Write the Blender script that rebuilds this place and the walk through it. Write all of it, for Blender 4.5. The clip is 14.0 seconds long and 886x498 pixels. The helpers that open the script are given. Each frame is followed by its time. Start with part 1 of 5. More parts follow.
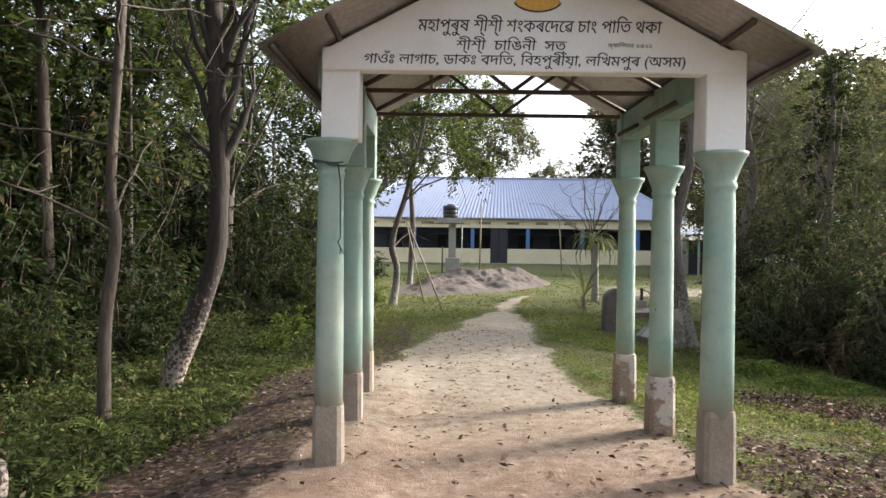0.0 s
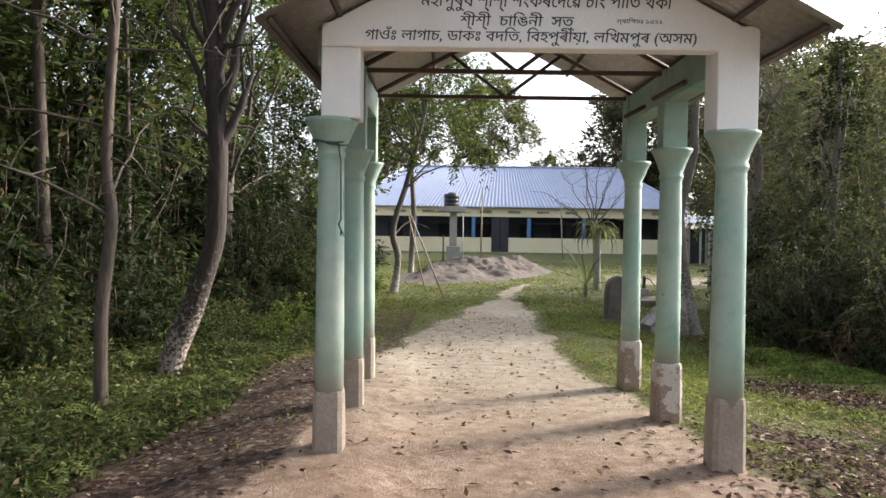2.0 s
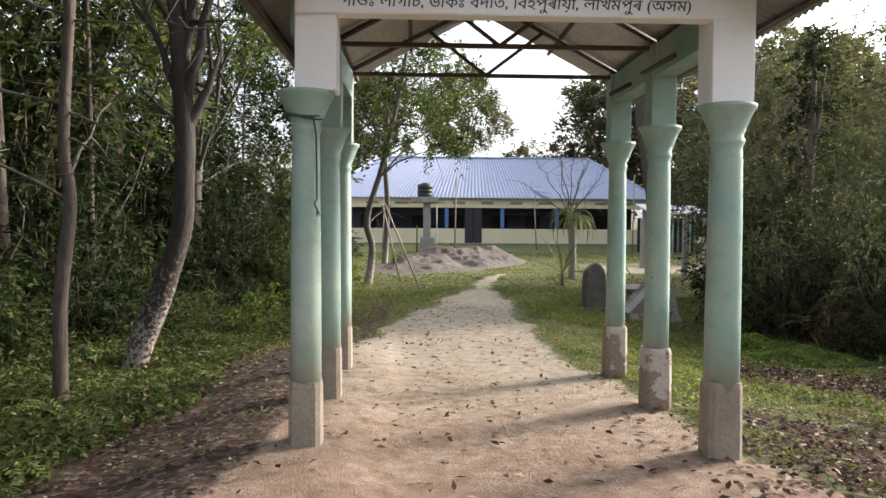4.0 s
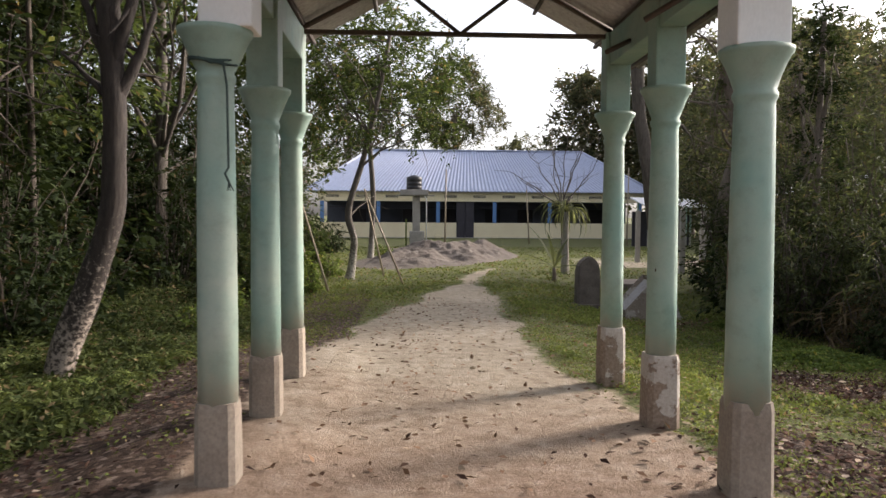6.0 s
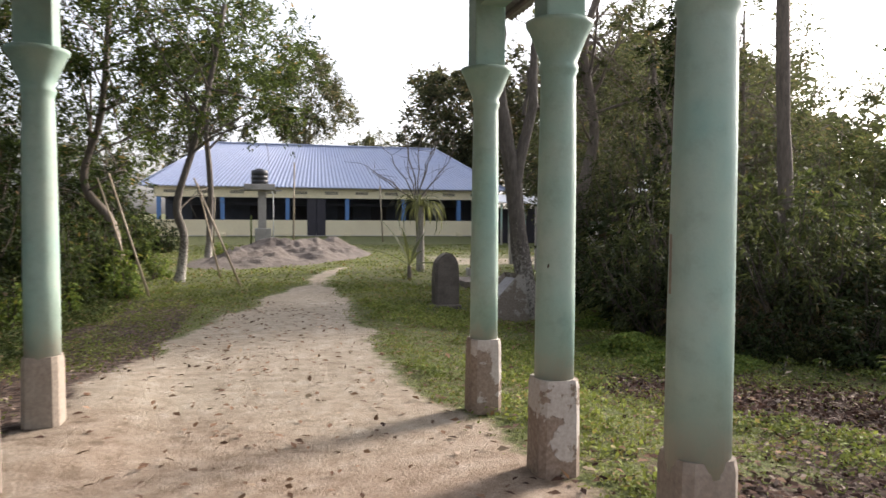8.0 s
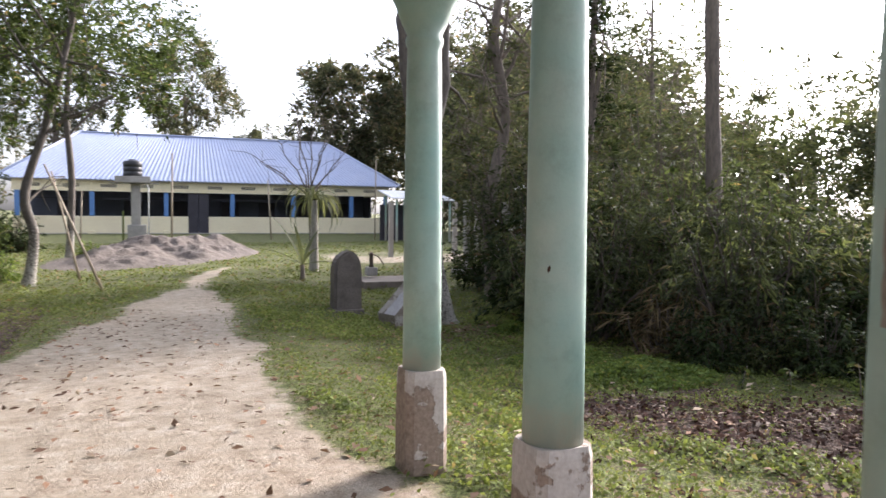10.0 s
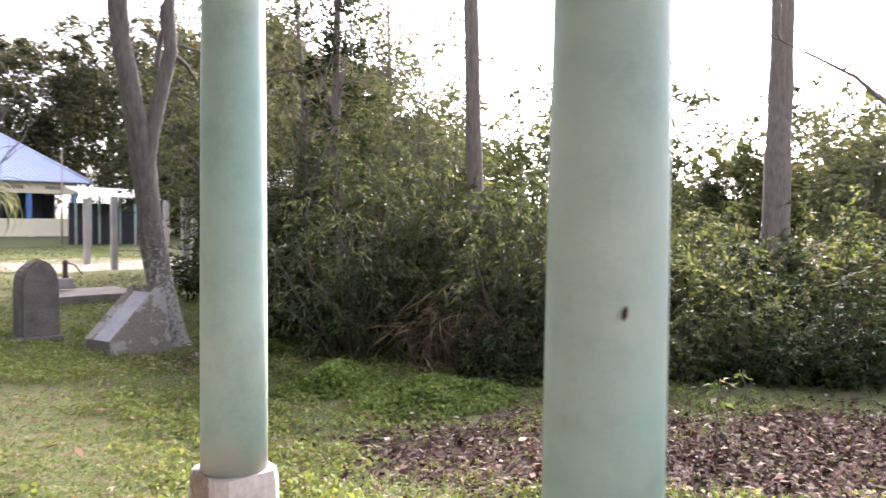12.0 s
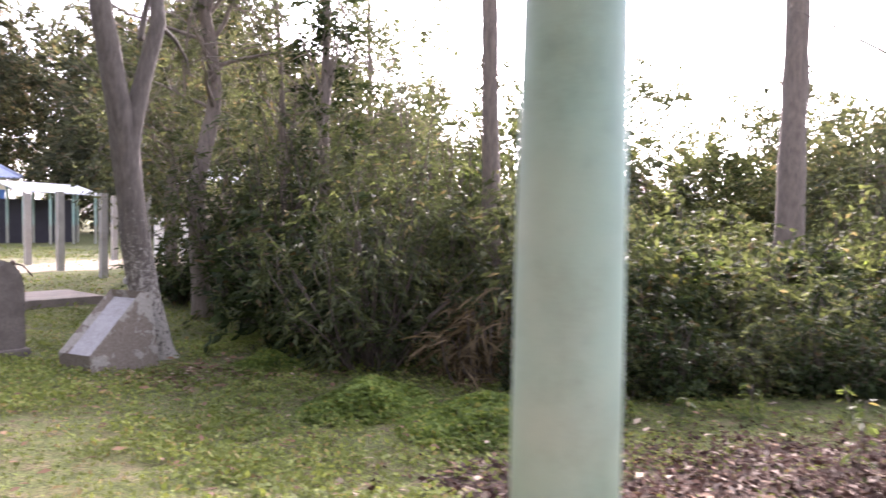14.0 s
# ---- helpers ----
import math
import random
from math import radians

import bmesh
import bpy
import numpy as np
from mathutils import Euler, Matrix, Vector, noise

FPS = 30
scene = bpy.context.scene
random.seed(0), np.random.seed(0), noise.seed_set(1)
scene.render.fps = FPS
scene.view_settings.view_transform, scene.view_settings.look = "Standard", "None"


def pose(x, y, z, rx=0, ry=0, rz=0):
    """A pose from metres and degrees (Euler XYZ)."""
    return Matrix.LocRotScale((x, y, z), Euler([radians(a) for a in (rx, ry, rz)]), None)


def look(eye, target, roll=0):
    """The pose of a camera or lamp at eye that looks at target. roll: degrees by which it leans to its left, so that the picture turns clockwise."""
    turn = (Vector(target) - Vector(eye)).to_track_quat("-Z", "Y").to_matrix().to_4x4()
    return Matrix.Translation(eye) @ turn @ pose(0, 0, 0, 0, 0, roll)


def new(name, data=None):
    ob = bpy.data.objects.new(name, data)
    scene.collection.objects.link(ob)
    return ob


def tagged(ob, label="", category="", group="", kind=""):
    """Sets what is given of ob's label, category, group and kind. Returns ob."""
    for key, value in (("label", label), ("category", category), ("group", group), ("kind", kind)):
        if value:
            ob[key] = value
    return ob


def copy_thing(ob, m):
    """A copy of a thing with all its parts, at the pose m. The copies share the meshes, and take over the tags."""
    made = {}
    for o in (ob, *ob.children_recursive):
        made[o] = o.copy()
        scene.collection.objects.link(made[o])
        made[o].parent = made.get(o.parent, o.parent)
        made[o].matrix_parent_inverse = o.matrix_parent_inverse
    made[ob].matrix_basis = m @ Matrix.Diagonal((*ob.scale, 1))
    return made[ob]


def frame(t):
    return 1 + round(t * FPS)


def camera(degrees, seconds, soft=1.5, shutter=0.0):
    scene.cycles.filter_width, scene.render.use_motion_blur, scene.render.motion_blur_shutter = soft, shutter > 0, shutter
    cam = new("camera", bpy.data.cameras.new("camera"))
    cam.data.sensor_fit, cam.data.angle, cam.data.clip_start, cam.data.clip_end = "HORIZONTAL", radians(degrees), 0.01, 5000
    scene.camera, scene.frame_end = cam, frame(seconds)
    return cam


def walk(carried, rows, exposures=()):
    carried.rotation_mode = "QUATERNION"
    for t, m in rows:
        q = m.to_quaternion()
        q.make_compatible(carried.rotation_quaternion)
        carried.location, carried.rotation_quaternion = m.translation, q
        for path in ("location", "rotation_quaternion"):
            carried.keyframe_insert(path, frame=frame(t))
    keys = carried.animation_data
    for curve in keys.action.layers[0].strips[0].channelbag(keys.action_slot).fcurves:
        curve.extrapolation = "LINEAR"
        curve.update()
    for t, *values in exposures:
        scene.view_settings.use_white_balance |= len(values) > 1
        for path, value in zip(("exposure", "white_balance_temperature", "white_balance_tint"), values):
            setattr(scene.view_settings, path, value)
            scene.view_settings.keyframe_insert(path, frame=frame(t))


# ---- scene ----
cam = camera(63.0, 14.0, shutter=0.5)
# seconds, place in metres, yaw, pitch, roll in degrees
ROWS = [
    (0.0, 0.004, 0.001, 1.602, 0.15, -0.83, -0.74),
    (0.5, 0.000, -0.003, 1.602, 0.17, -0.83, -0.75),
    (1.0, 0.005, 0.013, 1.595, 0.31, -1.56, -0.77),
    (1.5, -0.000, 0.067, 1.577, 0.45, -1.85, -0.76),
    (2.0, -0.013, 0.124, 1.554, 0.20, -1.67, -0.80),
    (2.5, -0.019, 0.183, 1.541, -0.15, -1.72, -0.82),
    (3.0, -0.049, 0.239, 1.538, -0.94, -1.77, -0.88),
    (3.5, -0.071, 0.292, 1.518, -1.53, -2.02, -0.73),
    (4.0, -0.078, 0.384, 1.473, -1.99, -2.26, -0.42),
    (6.5, 0.248, 1.680, 1.357, -2.82, -2.71, -0.41),
    (7.0, 0.316, 2.008, 1.324, -7.63, -2.70, -0.54),
    (7.5, 0.392, 2.339, 1.292, -10.94, -2.69, -0.23),
    (8.0, 0.417, 2.721, 1.277, -13.98, -2.66, -0.43),
    (10.5, 0.651, 4.426, 1.184, -26.80, -2.85, -0.69),
    (11.0, 0.700, 4.795, 1.170, -32.85, -2.81, -0.87),
    (11.5, 0.789, 5.106, 1.161, -39.66, -2.42, -0.74),
    (12.0, 0.815, 5.435, 1.175, -45.33, -2.48, -0.59),
    (12.5, 0.821, 5.741, 1.171, -48.94, -2.84, -0.57),
    (13.0, 0.855, 6.052, 1.143, -51.69, -2.44, -0.65),
    (13.5, 0.824, 6.330, 1.144, -52.69, -2.49, -0.95),
    (14.0, 0.781, 6.639, 1.135, -50.10, -2.44, -0.92),
]
EXPOSURES = [(0.0, 1.66, 6150, 11), (4.0, 1.57, 6200, 11), (6.5, 1.15, 6400, 15), (7.5, 1.25, 6350, 15), (8.2, 1.55, 6250, 15), (10.4, 2.02, 5900, 18), (11.5, 2.52, 5950, 22), (12.5, 2.88, 6050, 27), (14.0, 2.95, 6050, 30)]
walk(cam, [(t, pose(x, y, z, 90 + pitch, roll, yaw)) for t, x, y, z, yaw, pitch, roll in ROWS], EXPOSURES)

# ---- light ----
SUN_AZ, SUN_EL = 64.0, 23.0          # degrees right of the walk's axis, above the horizon
world = bpy.data.worlds.new("sky")
scene.world = world
world.use_nodes = True
wn = world.node_tree
sky = wn.nodes.new("ShaderNodeTexSky")
sky.sky_type, sky.sun_disc = "NISHITA", False
sky.sun_elevation, sky.sun_rotation = radians(SUN_EL), radians(SUN_AZ)
sky.dust_density, sky.air_density, sky.ozone_density = 4.0, 1.0, 1.0
pale = wn.nodes.new("ShaderNodeHueSaturation")
pale.inputs["Saturation"].default_value = 0.3
wn.links.new(sky.outputs[0], pale.inputs["Color"])
wn.links.new(pale.outputs[0], wn.nodes["Background"].inputs[0])
wn.nodes["Background"].inputs[1].default_value = 0.15
sun = new("sun", bpy.data.lights.new("sun", "SUN"))
sun.data.energy, sun.data.angle, sun.data.color = 3.0, radians(12.0), (1.0, 0.88, 0.72)
sun.matrix_basis = look((math.sin(radians(SUN_AZ)) * 60, math.cos(radians(SUN_AZ)) * 60, 60 * math.tan(radians(SUN_EL))), (0, 0, 0))

# ---- materials ----


def material(name, rough=0.8, metal=0.0):
    m = bpy.data.materials.new(name)
    m.use_nodes = True
    b = m.node_tree.nodes["Principled BSDF"]
    b.inputs["Roughness"].default_value, b.inputs["Metallic"].default_value = rough, metal
    return m, m.node_tree.nodes, m.node_tree.links, b


def ramp(n, stops):
    r = n.new("ShaderNodeValToRGB")
    while len(r.color_ramp.elements) < len(stops):
        r.color_ramp.elements.new(0.5)
    for e, (p, c) in zip(r.color_ramp.elements, stops):
        e.position, e.color = p, (*c, 1)
    return r


def tex(n, l, scale, detail=5.0, rough=0.6, where=None, kind="ShaderNodeTexNoise"):
    t = n.new(kind)
    t.inputs["Scale"].default_value = scale
    if kind == "ShaderNodeTexNoise":
        t.inputs["Detail"].default_value, t.inputs["Roughness"].default_value = detail, rough
    if where is not None:
        l.new(where, t.inputs["Vector"])
    return t


def mixed(n, l, fac, a, b, mode="MIX"):
    x = n.new("ShaderNodeMix")
    x.data_type, x.blend_type = "RGBA", mode
    for s, v in ((x.inputs[0], fac), (x.inputs[6], a), (x.inputs[7], b)):
        if isinstance(v, (int, float)):
            s.default_value = v
        elif isinstance(v, tuple):
            s.default_value = (*v, 1)
        else:
            l.new(v, s)
    return x.outputs[2]


def bump(n, l, b, height, strength, dist):
    k = n.new("ShaderNodeBump")
    k.inputs["Strength"].default_value, k.inputs["Distance"].default_value = strength, dist
    l.new(height, k.inputs["Height"])
    l.new(k.outputs[0], b.inputs["Normal"])


def worn(name, base, stain, rough=0.7, big=1.5, small=40.0, amount=0.5, metal=0.0, relief=0.004, stretch=(1, 1, 1), grain=(0.78, 1.12)):
    """A surface with broad stains and a fine grain."""
    m, n, l, b = material(name, rough, metal)
    co = n.new("ShaderNodeTexCoord")
    mp = n.new("ShaderNodeMapping")
    mp.inputs["Scale"].default_value = stretch
    l.new(co.outputs["Object"], mp.inputs[0])
    t1 = tex(n, l, big, 6, 0.65, mp.outputs[0])
    t2 = tex(n, l, small, 4, 0.6, mp.outputs[0])
    r = ramp(n, [(0.42, (0, 0, 0)), (0.72, (1, 1, 1))])
    l.new(t1.outputs[0], r.inputs[0])
    mul = n.new("ShaderNodeMath")
    mul.operation = "MULTIPLY"
    mul.inputs[1].default_value = amount
    l.new(r.outputs[0], mul.inputs[0])
    c = mixed(n, l, mul.outputs[0], base, stain)
    g = ramp(n, [(0.3, (grain[0],) * 3), (0.7, (grain[1],) * 3)])
    l.new(t2.outputs[0], g.inputs[0])
    l.new(mixed(n, l, 1.0, c, g.outputs[0], "MULTIPLY"), b.inputs["Base Color"])
    bump(n, l, b, t2.outputs[0], 0.6, relief)
    return m


def foliage(name, dark, light, dry=None, dry_share=0.1, trans=0.42, rough=0.55, gloss=0.4):
    """Leaves that vary one by one, and let some light through."""
    m, n, l, b = material(name, rough)
    b.inputs["Specular IOR Level"].default_value = gloss
    g = n.new("ShaderNodeNewGeometry")
    stops = [(0.0, dark), (0.55, tuple((a + c) / 2 for a, c in zip(dark, light))), (1.0 - dry_share, light)]
    if dry:
        stops.append((min(1.0, 1.0 - dry_share + 0.03), dry))
    r = ramp(n, stops)
    l.new(g.outputs["Random Per Island"], r.inputs[0])
    co = n.new("ShaderNodeTexCoord")
    t = tex(n, l, 0.9, 3, 0.6, co.outputs["Object"])
    v = ramp(n, [(0.3, (0.6, 0.62, 0.6)), (0.7, (1.25, 1.2, 1.1))])
    l.new(t.outputs[0], v.inputs[0])
    c = mixed(n, l, 1.0, r.outputs[0], v.outputs[0], "MULTIPLY")
    l.new(c, b.inputs["Base Color"])
    tr = n.new("ShaderNodeBsdfTranslucent")
    l.new(mixed(n, l, 1.0, c, (1.3, 1.25, 0.9), "MULTIPLY"), tr.inputs[0])
    mx = n.new("ShaderNodeMixShader")
    mx.inputs[0].default_value = trans
    l.new(b.outputs[0], mx.inputs[1])
    l.new(tr.outputs[0], mx.inputs[2])
    l.new(mx.outputs[0], n["Material Output"].inputs[0])
    return m


def bark_material(name, dark, light, patch=None, patch_top=0.0):
    """Ridged bark; patch: pale lichen, thickest near the foot."""
    m, n, l, b = material(name, 0.9)
    co = n.new("ShaderNodeTexCoord")
    mp = n.new("ShaderNodeMapping")
    mp.inputs["Scale"].default_value = (1, 1, 0.22)
    l.new(co.outputs["Object"], mp.inputs[0])
    t1 = tex(n, l, 28, 7, 0.7, mp.outputs[0])
    r = ramp(n, [(0.3, dark), (0.7, light)])
    l.new(t1.outputs[0], r.inputs[0])
    c = r.outputs[0]
    if patch:
        t2 = tex(n, l, 24, 6, 0.75, co.outputs["Object"])
        sep = n.new("ShaderNodeSeparateXYZ")
        l.new(co.outputs["Object"], sep.inputs[0])
        mr = n.new("ShaderNodeMapRange")
        mr.inputs[1].default_value, mr.inputs[2].default_value = patch_top, 0.0
        mr.inputs[3].default_value, mr.inputs[4].default_value = -0.2, 0.1
        l.new(sep.outputs[2], mr.inputs[0])
        ad = n.new("ShaderNodeMath")
        l.new(t2.outputs[0], ad.inputs[0])
        l.new(mr.outputs[0], ad.inputs[1])
        q = ramp(n, [(0.5, (0, 0, 0)), (0.62, (1, 1, 1))])
        l.new(ad.outputs[0], q.inputs[0])
        c = mixed(n, l, q.outputs[0], c, patch)
    l.new(c, b.inputs["Base Color"])
    bump(n, l, b, t1.outputs[0], 0.9, 0.02)
    return m




def column_paint():
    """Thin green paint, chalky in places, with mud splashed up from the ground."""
    m, n, l, b = material("green_paint", 0.55)
    co = n.new("ShaderNodeTexCoord")
    P = co.outputs["Object"]
    broad, mid, fine = tex(n, l, 1.7, 5, 0.6, P), tex(n, l, 9, 6, 0.7, P), tex(n, l, 90, 3, 0.6, P)
    r = ramp(n, [(0.34, (0.21, 0.345, 0.3)), (0.5, (0.268, 0.37, 0.31)), (0.62, (0.31, 0.385, 0.32)), (0.75, (0.385, 0.43, 0.36))])
    l.new(broad.outputs[0], r.inputs[0])
    g = ramp(n, [(0.28, (0.82, 0.82, 0.8)), (0.5, (1, 1, 1)), (0.75, (1.08, 1.08, 1.06))])
    l.new(mid.outputs[0], g.inputs[0])
    c = mixed(n, l, 1.0, r.outputs[0], g.outputs[0], "MULTIPLY")
    chip = ramp(n, [(0.73, (0, 0, 0)), (0.76, (1, 1, 1))])
    l.new(mid.outputs[0], chip.inputs[0])
    c = mixed(n, l, chip.outputs[0], c, (0.33, 0.29, 0.25))
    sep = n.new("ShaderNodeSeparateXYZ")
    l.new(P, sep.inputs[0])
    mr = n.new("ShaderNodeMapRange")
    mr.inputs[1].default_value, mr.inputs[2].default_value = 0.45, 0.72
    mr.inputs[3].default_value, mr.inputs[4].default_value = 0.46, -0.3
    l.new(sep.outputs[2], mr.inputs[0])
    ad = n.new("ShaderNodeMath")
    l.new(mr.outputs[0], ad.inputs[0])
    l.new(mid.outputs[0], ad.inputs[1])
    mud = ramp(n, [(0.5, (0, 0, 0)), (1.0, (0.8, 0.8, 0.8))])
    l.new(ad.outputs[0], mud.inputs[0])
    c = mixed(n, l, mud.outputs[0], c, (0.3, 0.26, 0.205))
    l.new(c, b.inputs["Base Color"])
    bump(n, l, b, fine.outputs[0], 0.35, 0.002)
    return m


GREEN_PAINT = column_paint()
WHITE_PAINT = worn("white_limewash", (0.8, 0.79, 0.78), (0.6, 0.58, 0.54), 0.8, 1.6, 70, 0.35, relief=0.0007, stretch=(1, 1, 0.5), grain=(0.95, 1.03))
BARE = worn("bare_plaster", (0.3, 0.25, 0.2), (0.2, 0.155, 0.12), 0.9, 4, 50, 0.8)


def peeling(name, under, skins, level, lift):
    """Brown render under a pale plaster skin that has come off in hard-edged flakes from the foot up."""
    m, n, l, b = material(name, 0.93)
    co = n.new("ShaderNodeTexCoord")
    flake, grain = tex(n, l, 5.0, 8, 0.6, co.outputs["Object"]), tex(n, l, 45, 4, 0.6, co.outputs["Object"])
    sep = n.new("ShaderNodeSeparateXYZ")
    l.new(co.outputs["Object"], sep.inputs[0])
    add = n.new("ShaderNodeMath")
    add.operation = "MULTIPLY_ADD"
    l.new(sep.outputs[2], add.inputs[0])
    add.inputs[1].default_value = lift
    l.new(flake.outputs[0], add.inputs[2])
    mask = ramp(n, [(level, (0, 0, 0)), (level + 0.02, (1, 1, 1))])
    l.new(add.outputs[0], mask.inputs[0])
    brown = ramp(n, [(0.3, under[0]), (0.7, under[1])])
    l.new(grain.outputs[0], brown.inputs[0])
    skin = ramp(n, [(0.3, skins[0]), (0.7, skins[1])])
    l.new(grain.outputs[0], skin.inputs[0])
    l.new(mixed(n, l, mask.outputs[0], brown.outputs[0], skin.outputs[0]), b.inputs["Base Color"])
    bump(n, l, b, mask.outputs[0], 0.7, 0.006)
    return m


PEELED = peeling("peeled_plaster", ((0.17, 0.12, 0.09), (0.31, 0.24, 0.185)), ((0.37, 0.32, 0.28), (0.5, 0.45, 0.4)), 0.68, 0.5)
# smooth trough cement, made paler for the light falling on the slope
TROUGH = worn("lit_smooth_cement", (0.4, 0.385, 0.375), (0.27, 0.25, 0.23), 0.85, 4, 45, 0.6)
CONCRETE = worn("concrete", (0.36, 0.34, 0.31), (0.2, 0.19, 0.17), 0.9, 2.5, 45, 0.7)
MOSSY = worn("mossy_concrete", (0.21, 0.175, 0.145), (0.09, 0.08, 0.065), 0.95, 3.5, 40, 0.8)
STONE = worn("brown_stone", (0.155, 0.13, 0.11), (0.06, 0.052, 0.044), 0.95, 5, 40, 0.9, grain=(0.65, 1.15))
PALE_SLAB = peeling("weathered_cement", ((0.14, 0.115, 0.09), (0.25, 0.21, 0.17)), ((0.26, 0.24, 0.205), (0.37, 0.345, 0.3)), 0.5, 0.15)
STEEL = worn("dark_steel", (0.09, 0.075, 0.065), (0.16, 0.08, 0.05), 0.6, 8, 60, 0.5, 0.4)
TIN = worn("grey_tin", (0.42, 0.41, 0.4), (0.3, 0.27, 0.24), 0.5, 1.5, 30, 0.5, 0.55)
BLUE_TIN = worn("blue_tin", (0.36, 0.405, 0.55), (0.43, 0.465, 0.58), 0.36, 0.5, 10, 0.6, 0.1, 0.002)
WHITE_TIN = worn("white_tin", (0.75, 0.75, 0.76), (0.6, 0.6, 0.6), 0.4, 1.0, 10, 0.4, 0.2)
CREAM = worn("cream_paint", (0.74, 0.66, 0.45), (0.6, 0.5, 0.32), 0.8, 0.6, 20, 0.4)
BLUE_PAINT = worn("blue_paint", (0.09, 0.2, 0.43), (0.07, 0.14, 0.3), 0.6, 2, 30, 0.4)
# dark timber; on the back wall and shed board it stands in for shade
DARK_WOOD_AND_SHADE = worn("dark_wood_and_shade", (0.025, 0.022, 0.03), (0.05, 0.045, 0.06), 0.6, 2, 30, 0.4)
# plaster darkened to carry the verandah's inner shade in its colour
INNER = worn("shaded_blue_plaster", (0.1, 0.11, 0.14), (0.06, 0.065, 0.08), 0.85, 0.8, 20, 0.5)
BLACK_PLASTIC = worn("black_plastic", (0.015, 0.015, 0.017), (0.03, 0.03, 0.03), 0.45, 2, 20, 0.3)
BAMBOO = worn("dry_bamboo", (0.32, 0.26, 0.18), (0.2, 0.15, 0.1), 0.7, 5, 60, 0.6)
SOIL = worn("dug_soil", (0.13, 0.106, 0.09), (0.07, 0.056, 0.047), 1.0, 1.2, 14, 0.8, relief=0.06)
INK = worn("black_sign_paint", (0.03, 0.03, 0.035), (0.06, 0.06, 0.06), 0.6, 8, 60, 0.4)
ORANGE = worn("ochre_sign_paint", (0.72, 0.42, 0.08), (0.6, 0.34, 0.1), 0.7, 8, 60, 0.4)
ROPE = worn("dark_green_rope", (0.035, 0.06, 0.055), (0.06, 0.09, 0.08), 0.9, 10, 200, 0.5)
BARK_GREY = bark_material("grey_bark", (0.085, 0.068, 0.055), (0.22, 0.18, 0.145))
BARK_PATCH = bark_material("lichened_bark", (0.015, 0.012, 0.01), (0.055, 0.042, 0.034), (0.36, 0.3, 0.25), 1.9)
BARK_PALE = bark_material("pale_bark", (0.05, 0.042, 0.035), (0.15, 0.127, 0.105), (0.36, 0.335, 0.29), 1.9)
BARK_BROWN = bark_material("brown_bark", (0.035, 0.027, 0.021), (0.11, 0.085, 0.065))
BARK_ASH = bark_material("ash_bark", (0.17, 0.155, 0.13), (0.4, 0.37, 0.32))
LEAF_MID = foliage("green_leaves", (0.024, 0.04, 0.014), (0.088, 0.118, 0.04), (0.2, 0.15, 0.07), 0.05, 0.5, 0.7, 0.2)
# dark green, taken darker to hold the wood's shade in the colour
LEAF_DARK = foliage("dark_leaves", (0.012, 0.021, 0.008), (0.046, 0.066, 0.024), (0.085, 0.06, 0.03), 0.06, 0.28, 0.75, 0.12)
LEAF_OLIVE = foliage("olive_leaves", (0.048, 0.058, 0.033), (0.132, 0.15, 0.08), (0.19, 0.15, 0.085), 0.06, 0.45, 0.7, 0.2)
LEAF_BRIGHT = foliage("bright_leaves", (0.07, 0.11, 0.026), (0.2, 0.27, 0.07), (0.24, 0.24, 0.06), 0.08, 0.42, 0.75, 0.15)
LEAF_FAR = foliage("far_leaves", (0.05, 0.058, 0.038), (0.13, 0.138, 0.082), (0.18, 0.145, 0.1), 0.14, 0.42, 0.75, 0.15)
HERB = foliage("herb_leaves", (0.03, 0.043, 0.017), (0.115, 0.143, 0.054), (0.19, 0.15, 0.09), 0.09, 0.3, 0.85, 0.1)
FERN = foliage("fern_fronds", (0.05, 0.075, 0.02), (0.17, 0.21, 0.065), (0.22, 0.18, 0.08), 0.05, 0.4, 0.85, 0.1)
LAWN = foliage("lawn_weeds", (0.1, 0.125, 0.038), (0.205, 0.245, 0.075), (0.24, 0.18, 0.1), 0.1, 0.3, 0.85, 0.1)
WEED = foliage("broad_weeds", (0.12, 0.155, 0.042), (0.25, 0.3, 0.085), (0.29, 0.24, 0.11), 0.1, 0.35, 0.75, 0.15)
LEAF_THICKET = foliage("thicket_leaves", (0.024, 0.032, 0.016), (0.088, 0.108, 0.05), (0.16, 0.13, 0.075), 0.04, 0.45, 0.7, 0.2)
# paler, clearer copy of the thicket leaves, with backlight put into the colour
LEAF_SUNNY = foliage("sun_tinted_leaves", (0.03, 0.04, 0.018), (0.125, 0.15, 0.064), (0.18, 0.15, 0.09), 0.06, 0.6, 0.65, 0.25)
STRAW = foliage("dead_grass", (0.07, 0.05, 0.03), (0.2, 0.15, 0.09), None, 0.1, 0.25, 0.85, 0.1)
LITTER = foliage("dry_leaves", (0.075, 0.043, 0.03), (0.25, 0.15, 0.1), (0.4, 0.32, 0.25), 0.12, 0.1, 0.85, 0.15)
LITTER_RED = foliage("reddish_dry_leaves", (0.026, 0.014, 0.013), (0.115, 0.068, 0.054), (0.36, 0.29, 0.25), 0.13, 0.08, 0.95, 0.06)

# ---- building blocks ----


def thing(name, loc, label, category, group="", kind=""):
    e = new(name)
    e.empty_display_size = 0.2
    e.location = loc
    return tagged(e, label, category, group, kind)


